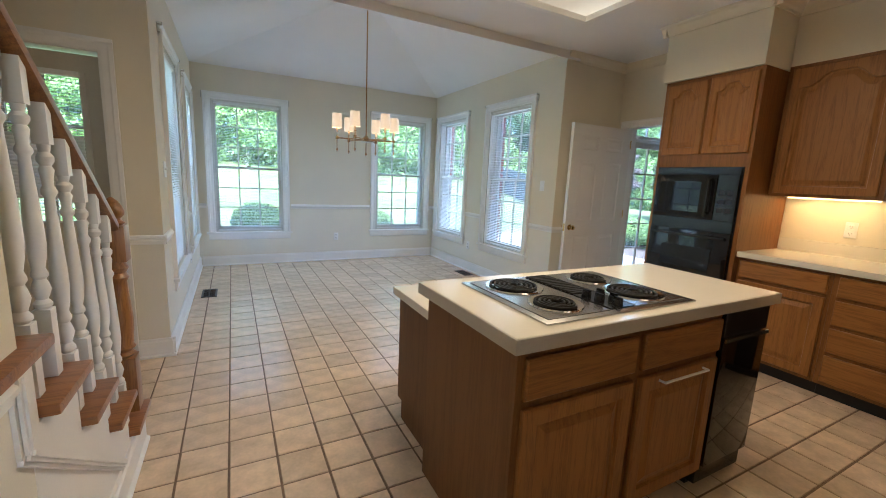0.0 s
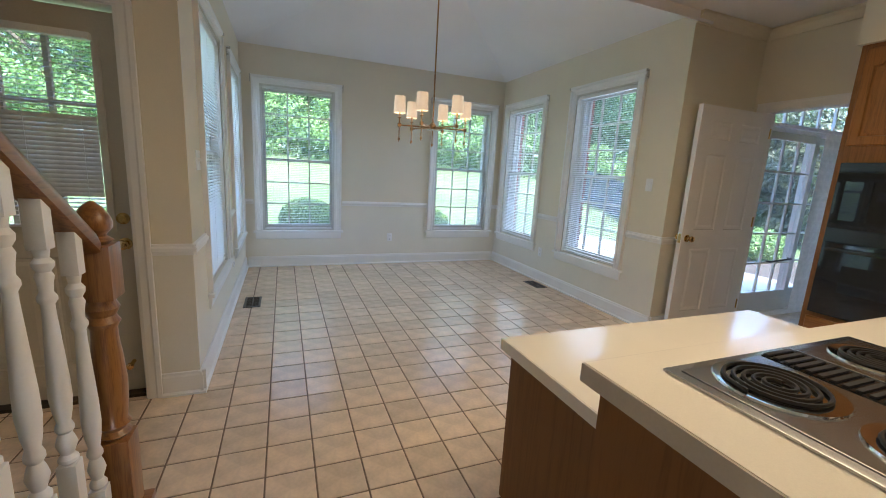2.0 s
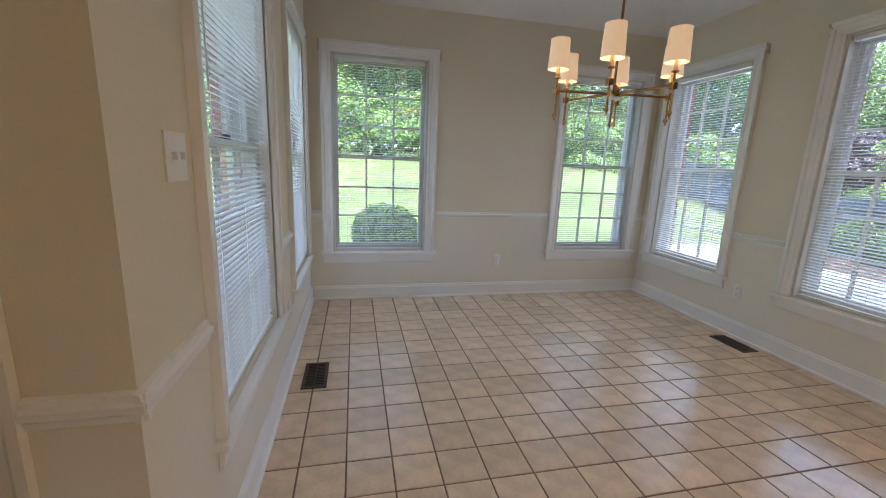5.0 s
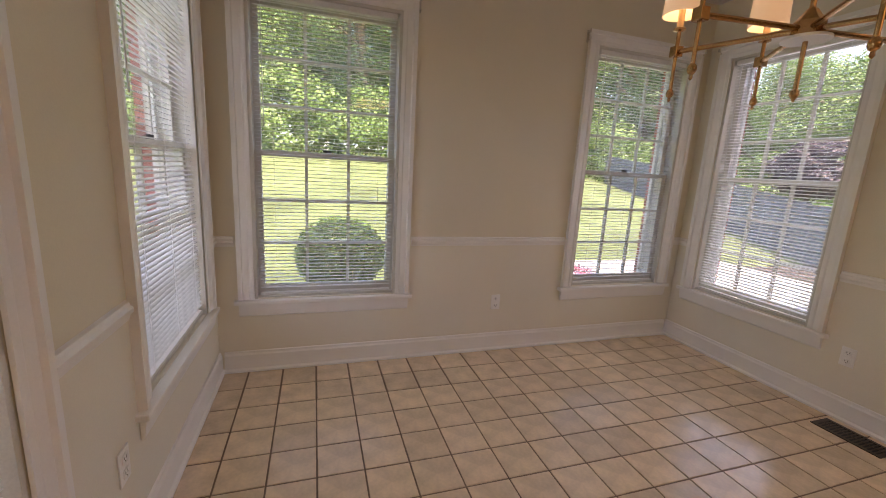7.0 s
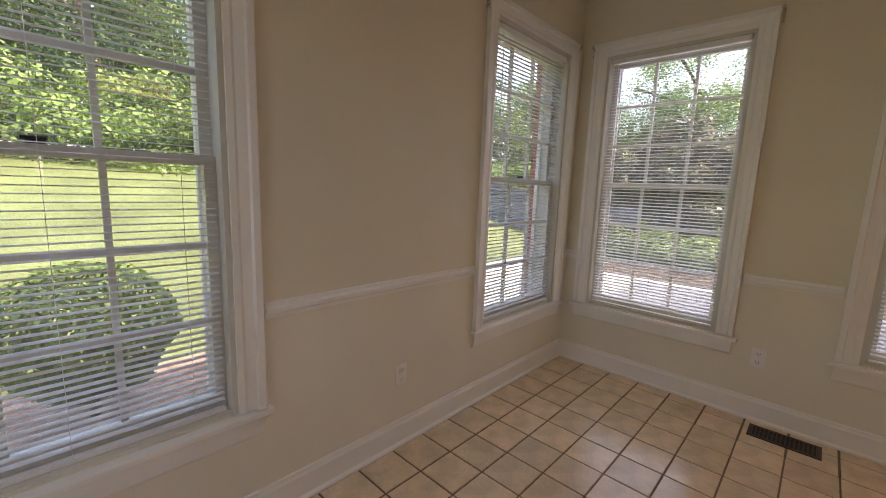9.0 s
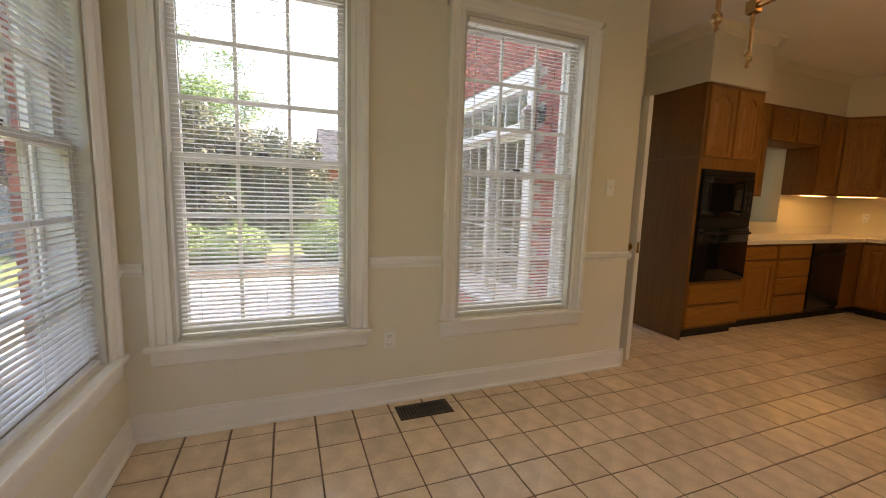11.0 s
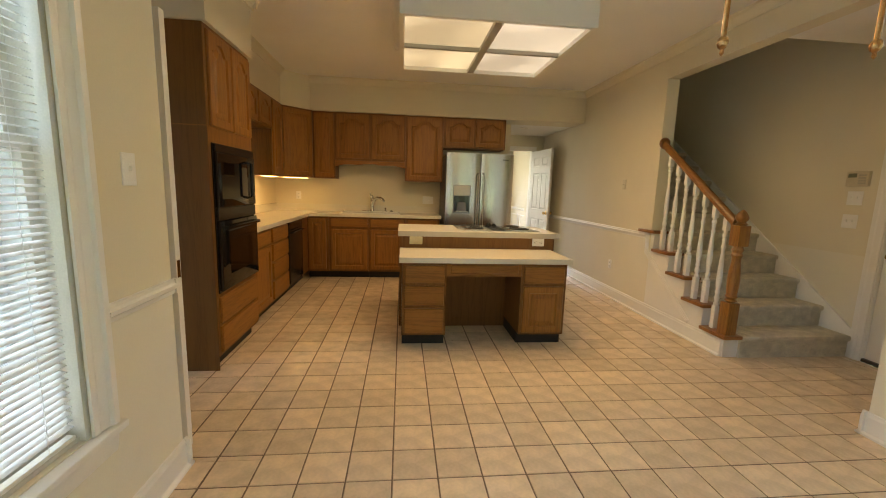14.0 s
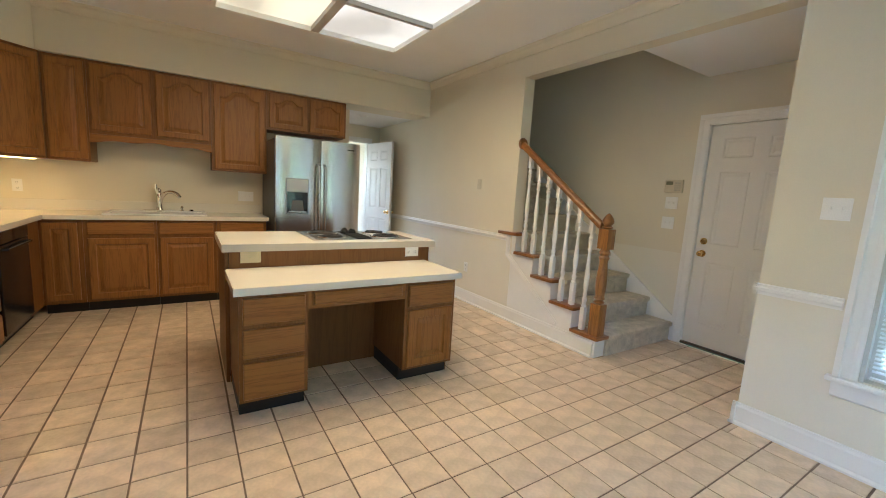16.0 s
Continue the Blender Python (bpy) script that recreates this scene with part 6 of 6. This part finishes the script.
# unseen upper storey over the kitchen and house roofs, added to shade the patio
up = bmesh.new()
wall_boxes(up, "X", 3.60, 3.729, STX - 0.14, 8.34, 3.02, 5.9)
wall_boxes(up, "X", -3.60, -3.46, STX - 0.14, 8.34, 3.02, 5.9)
wall_boxes(up, "Y", 8.2, 8.34, -3.46, 3.60, 3.02, 5.9)
wall_boxes(up, "Y", STX - 0.28, STX - 0.141, -3.60, 3.60, 3.02, 5.9)
setting("wall_upper_storey", up, BRICKREST, "unseen red brick upper storey that shades the patio", "wall")
setting("roof_main", prism(bmesh.new(), [(-4.0, 5.9), (0.06, 7.9), (4.1, 5.9)], STX - 0.6, 8.7, "X"), ROOF, "unseen dark shingle roof of the house", "roof")
# eaves of this unseen roof are set to shade the bush's lower half
dr = bmesh.new()
for lift in (0.0, 0.12):
    eave = [dr.verts.new((x, y, 2.88 + lift)) for x, y in ((WX - 0.45, 3.84), (EX + 0.45, 3.84), (EX + 0.45, NY + 0.45), (WX - 0.45, NY + 0.45))]
    ridge = [dr.verts.new((1.58, y, 4.25 + lift)) for y in (3.84, 5.3)]
    for f in ((eave[0], eave[3], ridge[1], ridge[0]), (eave[1], ridge[0], ridge[1], eave[2]), (eave[3], eave[2], ridge[1]), (eave[0], ridge[0], eave[1])):
        dr.faces.new(f)
setting("roof_dining", dr, ROOF, "unseen hip roof over the dining room that shades the bush", "roof")
fa = bmesh.new()
box(fa, WX - 0.47, 3.84, 2.84, WX - 0.452, NY + 0.47, 3.02)
box(fa, EX + 0.452, 3.84, 2.84, EX + 0.47, NY + 0.47, 3.02)
box(fa, WX - 0.452, NY + 0.452, 2.84, EX + 0.452, NY + 0.47, 3.02)
setting("fascia", fa, TRIM, "unseen white fascia board along the eaves", "trim")

# ---- sliding door and brick wall beside the patio ----
sd = thing("sliding_door", pose(0, 0, 0), "white sliding glass patio door with a transom and muntins", "door")
x0, x1, xm = 4.552, 6.348, 5.45
fb = bmesh.new()
wall_boxes(fb, "X", 3.628, 3.80, x0, x1, 0.004, 2.358, [(x0 + 0.05, x1 - 0.05, 0.05, 1.93), (x0 + 0.05, x1 - 0.05, 2.00, 2.31)])
part("frame", fb, TRIM, sd)
ex = bmesh.new()
wall_boxes(ex, "X", 3.801, 3.825, x0 - 0.11, x1 + 0.11, -0.02, 2.47, [(x0, x1, -0.03, 2.358)])
part("outer_trim", ex, TRIM, sd)
for a, b, y in ((x0 + 0.05, xm + 0.03, 3.66), (xm - 0.03, x1 - 0.05, 3.71)):
    pb = bmesh.new()
    wall_boxes(pb, "X", y, y + 0.04, a, b, 0.05, 1.93, [(a + 0.07, b - 0.07, 0.28, 1.86)])
    pa = part("panel", pb, SASH, sd)
    for i in (1, 2):
        x = a + 0.07 + (b - a - 0.14) * i / 3
        part("muntin", boxed(x - 0.009, y + 0.008, 0.28, x + 0.009, y + 0.032, 1.86), SASH, pa)
    for i in (1, 2, 3, 4):
        z = 0.28 + 1.58 * i / 5
        part("muntin", boxed(a + 0.07, y + 0.010, z - 0.009, b - 0.07, y + 0.030, z + 0.009), SASH, pa)
    q = part("pane", boxed(a + 0.07, y + 0.018, 0.28, b - 0.07, y + 0.022, 1.86), GLASS, pa)
    q.visible_shadow = False
part("handle", tube(bmesh.new(), [(4.98, 3.655, 0.62), (4.98, 3.62, 0.62), (5.34, 3.62, 0.64), (5.34, 3.655, 0.64)], 0.010, 8), BLACK, sd, "dark bar handle", True)
q = part("transom_pane", boxed(x0 + 0.05, 3.70, 2.00, x1 - 0.05, 3.704, 2.31), GLASS, sd)
q.visible_shadow = False
for i in range(1, 6):
    x = x0 + 0.05 + (x1 - x0 - 0.1) * i / 6
    part("transom_bar", boxed(x - 0.01, 3.69, 2.00, x + 0.01, 3.715, 2.31), TRIM, sd)
vb2 = thing("vertical_blind", pose(0, 0, 0), "white vertical vane blind drawn aside at the patio door", "blind")
part("head_rail", boxed(4.56, 3.55, 1.955, 6.34, 3.60, 1.985), SLAT, vb2)
vm = mesh_of("vane", boxed(-0.040, -0.0006, 0.06, 0.040, 0.0006, 1.955), SLAT)
for i in range(9):
    va = new("vane", vm)
    va.parent = vb2
    va.matrix_local = pose(5.46 + i * 0.104, 3.575, 0.0, 0, 0, -28)
ln = thing("wall_lantern", pose(4.34, 3.79, 2.02), "black metal wall lantern on the brick wall", "lantern")
part("backplate", boxed(-0.05, 0.0, -0.07, 0.05, 0.015, 0.07, bevel=0.004), BLACK, ln)
part("arm", tube(bmesh.new(), [(0, 0.015, 0.0), (0, 0.10, 0.05), (0, 0.15, 0.03)], 0.008, 8), BLACK, ln, "", True)
part("cage", lathe(bmesh.new(), [(0.05, -0.16), (0.07, -0.15), (0.075, 0.0), (0.085, 0.005), (0.03, 0.05), (0.01, 0.06)], 6, (0, 0.15, 0)), shader("lantern_glass", (0.45, 0.42, 0.36), rough=0.2, var=0.05, bump=0), ln)

# brick veneer: mortar bed, then courses
mb = bmesh.new()
wall_boxes(mb, "X", 3.732, 3.782, EX + 0.162, 8.3, -0.3, 4.4, [(x0, x1, -0.4, 2.36)])
bw = setting("wall_brick", mb, MORTAR, "red brick outer wall beside the patio door", "wall")
BLN, BHT, JT = 0.203, 0.064, 0.011
near = mesh_of("brick", boxed(-BLN / 2, 0, 0, BLN / 2, 0.016, BHT, bevel=0.003), BRICK)
rest_v, rest_f = [], []
made = 0
for r in range(60):
    z = -0.26 + r * (BHT + JT)
    x = EX + 0.165 + (BLN + JT) * (0.5 if r % 2 else 1.0) - BLN / 2
    while x < 8.2:
        lo, hi = x - BLN / 2, x + BLN / 2
        if not (hi > x0 - 0.105 and lo < x1 + 0.105 and z + BHT > -0.02 and z < 2.46):
            if hi < 4.62 and z < 3.3 and made < 290:
                b = new("brick", near)
                b.parent = bw
                b.location = (x, 3.782 + random.uniform(-0.002, 0.002), z)
                made += 1
            else:
                k = len(rest_v)
                rest_v += [(px, py, pz) for px in (lo, hi) for py in (3.7821, 3.798) for pz in (z, z + BHT)]
                rest_f += [tuple(k + i for i in f) for f in ((0, 1, 3, 2), (4, 6, 7, 5), (0, 4, 5, 1), (2, 3, 7, 6), (1, 5, 7, 3))]
        x += BLN + JT
me = bpy.data.meshes.new("brick_rest")
me.from_pydata(rest_v, [], rest_f)
me.materials.append(BRICKREST)
br = tagged(new("brick_courses", me), "", "", "", "stuff")
br.parent = bw


def veneer(name, m, u0, u1, spans):
    """Brick skin outside a dining wall, with brick reveals round the window openings."""
    holes = [(a, b, WZ0, WZ1) for a, b in spans]
    grown = [(a - 0.006, b + 0.006, WZ0 - 0.006, WZ1 + 0.006) for a, b in spans]
    wall = setting(name, wall_boxes(bmesh.new(), "X", 0.195, 0.255, u0, u1, -0.3, 2.95, grown), MORTAR, "red brick outer wall of the dining room", "wall")
    wall.matrix_world = m
    shapes, vs, fs = {}, [], []
    for r in range(43):
        z = -0.29 + r * (BHT + JT)
        edges = [u0]
        for a, b, c, d in holes:
            if z + BHT > c + 0.01 and z < d - 0.01:
                edges += [a, b]
        edges.append(u1)
        for a, b in zip(edges[::2], edges[1::2]):
            x = a
            while x < b - 0.01:
                length = BLN / 2 if x == a and r % 2 else BLN
                end = min(x + length, b)
                if b - end < 0.05:
                    end = b
                if (x == a and a != u0) or (end == b and b != u1):
                    key = round(end - x, 3)
                    if key not in shapes:
                        shapes[key] = mesh_of("brick", boxed(0, 0.193, 0, key, 0.265, BHT), BRICK)
                    ob = new("brick", shapes[key])
                    ob.parent = wall
                    ob.location = (x, random.uniform(-0.001, 0.002), z)
                else:
                    k = len(vs)
                    vs += [(px, py, pz) for px in (x, end) for py in (0.256, 0.265) for pz in (z, z + BHT)]
                    fs += [tuple(k + i for i in f) for f in ((0, 1, 3, 2), (4, 6, 7, 5), (0, 4, 5, 1), (2, 3, 7, 6), (1, 5, 7, 3))]
                x = end + JT
    rest = bpy.data.meshes.new("brick_rest")
    rest.from_pydata(vs, [], fs)
    rest.materials.append(BRICKREST)
    tagged(new("brick_courses", rest), "", "", "", "stuff").parent = wall


veneer("wall_brick_north", pose(0, NY, 0), WX - 0.16, EX + 0.16, WIN_N)
veneer("wall_brick_east", pose(EX, 0, 0, 0, 0, -90), -NY - 0.255, -3.815, [(-b, -a) for a, b in reversed(WIN_E)])
veneer("wall_brick_west", pose(WX, 0, 0, 0, 0, 90), 3.815, NY + 0.255, WIN_W)


# ---- floor tiles ----
P, TX, TY, GR = 0.2085, 0.130, 3.146, 0.0075
hw = (P - GR) / 2


def tile_mesh(name, x0, x1, y0, y1, material):
    e = 0.003
    me = bpy.data.meshes.new(name)
    me.from_pydata([(x0, y0, -0.006), (x1, y0, -0.006), (x1, y1, -0.006), (x0, y1, -0.006), (x0, y0, -0.0015), (x1, y0, -0.0015), (x1, y1, -0.0015), (x0, y1, -0.0015),
                    (x0 + e, y0 + e, 0), (x1 - e, y0 + e, 0), (x1 - e, y1 - e, 0), (x0 + e, y1 - e, 0)], [],
                   [(0, 1, 5, 4), (1, 2, 6, 5), (2, 3, 7, 6), (3, 0, 4, 7), (4, 5, 9, 8), (5, 6, 10, 9), (6, 7, 11, 10), (7, 4, 8, 11), (8, 9, 10, 11)])
    me.materials.append(material)
    return me


areas = [(KW, KE, -2.15, 3.60), (STX, KW, 2.5, 3.60), (WX, EX, 3.60, NY), (KE, KE + 0.13, 2.68, 3.53)]
whole = tile_mesh("tile", -hw, hw, -hw, hw, TILE)
rv, rf = [], []
count = 0
inside = lambda x, y: any(a <= x <= b and c <= y <= d for a, b, c, d in areas)
for i in range(-9, 23):
    for j in range(-27, 20):
        cx, cy = TX + (i + 0.5) * P, TY + (j + 0.5) * P
        corners = [(cx - hw, cy - hw), (cx + hw, cy - hw), (cx + hw, cy + hw), (cx - hw, cy + hw)]
        full = all(inside(x, y) for x, y in corners)
        if full and 2.3 < cy < 6.2 and -0.25 < cx < 3.1 and count < 300:
            t = new("tile", whole)
            t.parent = floor
            t.location = (cx, cy, random.uniform(-0.0006, 0.0006))
            t.rotation_euler = (radians(random.uniform(-0.12, 0.12)), radians(random.uniform(-0.12, 0.12)), 0)
            count += 1
            continue
        for a, b, c, d in areas:
            x0, x1, y0, y1 = max(cx - hw, a), min(cx + hw, b), max(cy - hw, c), min(cy + hw, d)
            if x1 - x0 > 0.012 and y1 - y0 > 0.012:
                k, e = len(rv), 0.003
                rv += [(x0, y0, -0.006), (x1, y0, -0.006), (x1, y1, -0.006), (x0, y1, -0.006), (x0 + e, y0 + e, 0), (x1 - e, y0 + e, 0), (x1 - e, y1 - e, 0), (x0 + e, y1 - e, 0)]
                rf += [tuple(k + v for v in f) for f in ((0, 1, 5, 4), (1, 2, 6, 5), (2, 3, 7, 6), (3, 0, 4, 7), (4, 5, 6, 7))]
me = bpy.data.meshes.new("tile_rest")
me.from_pydata(rv, [], rf)
me.materials.append(TILEREST)
tr = tagged(new("tile_field", me), "", "", "", "stuff")
tr.parent = floor
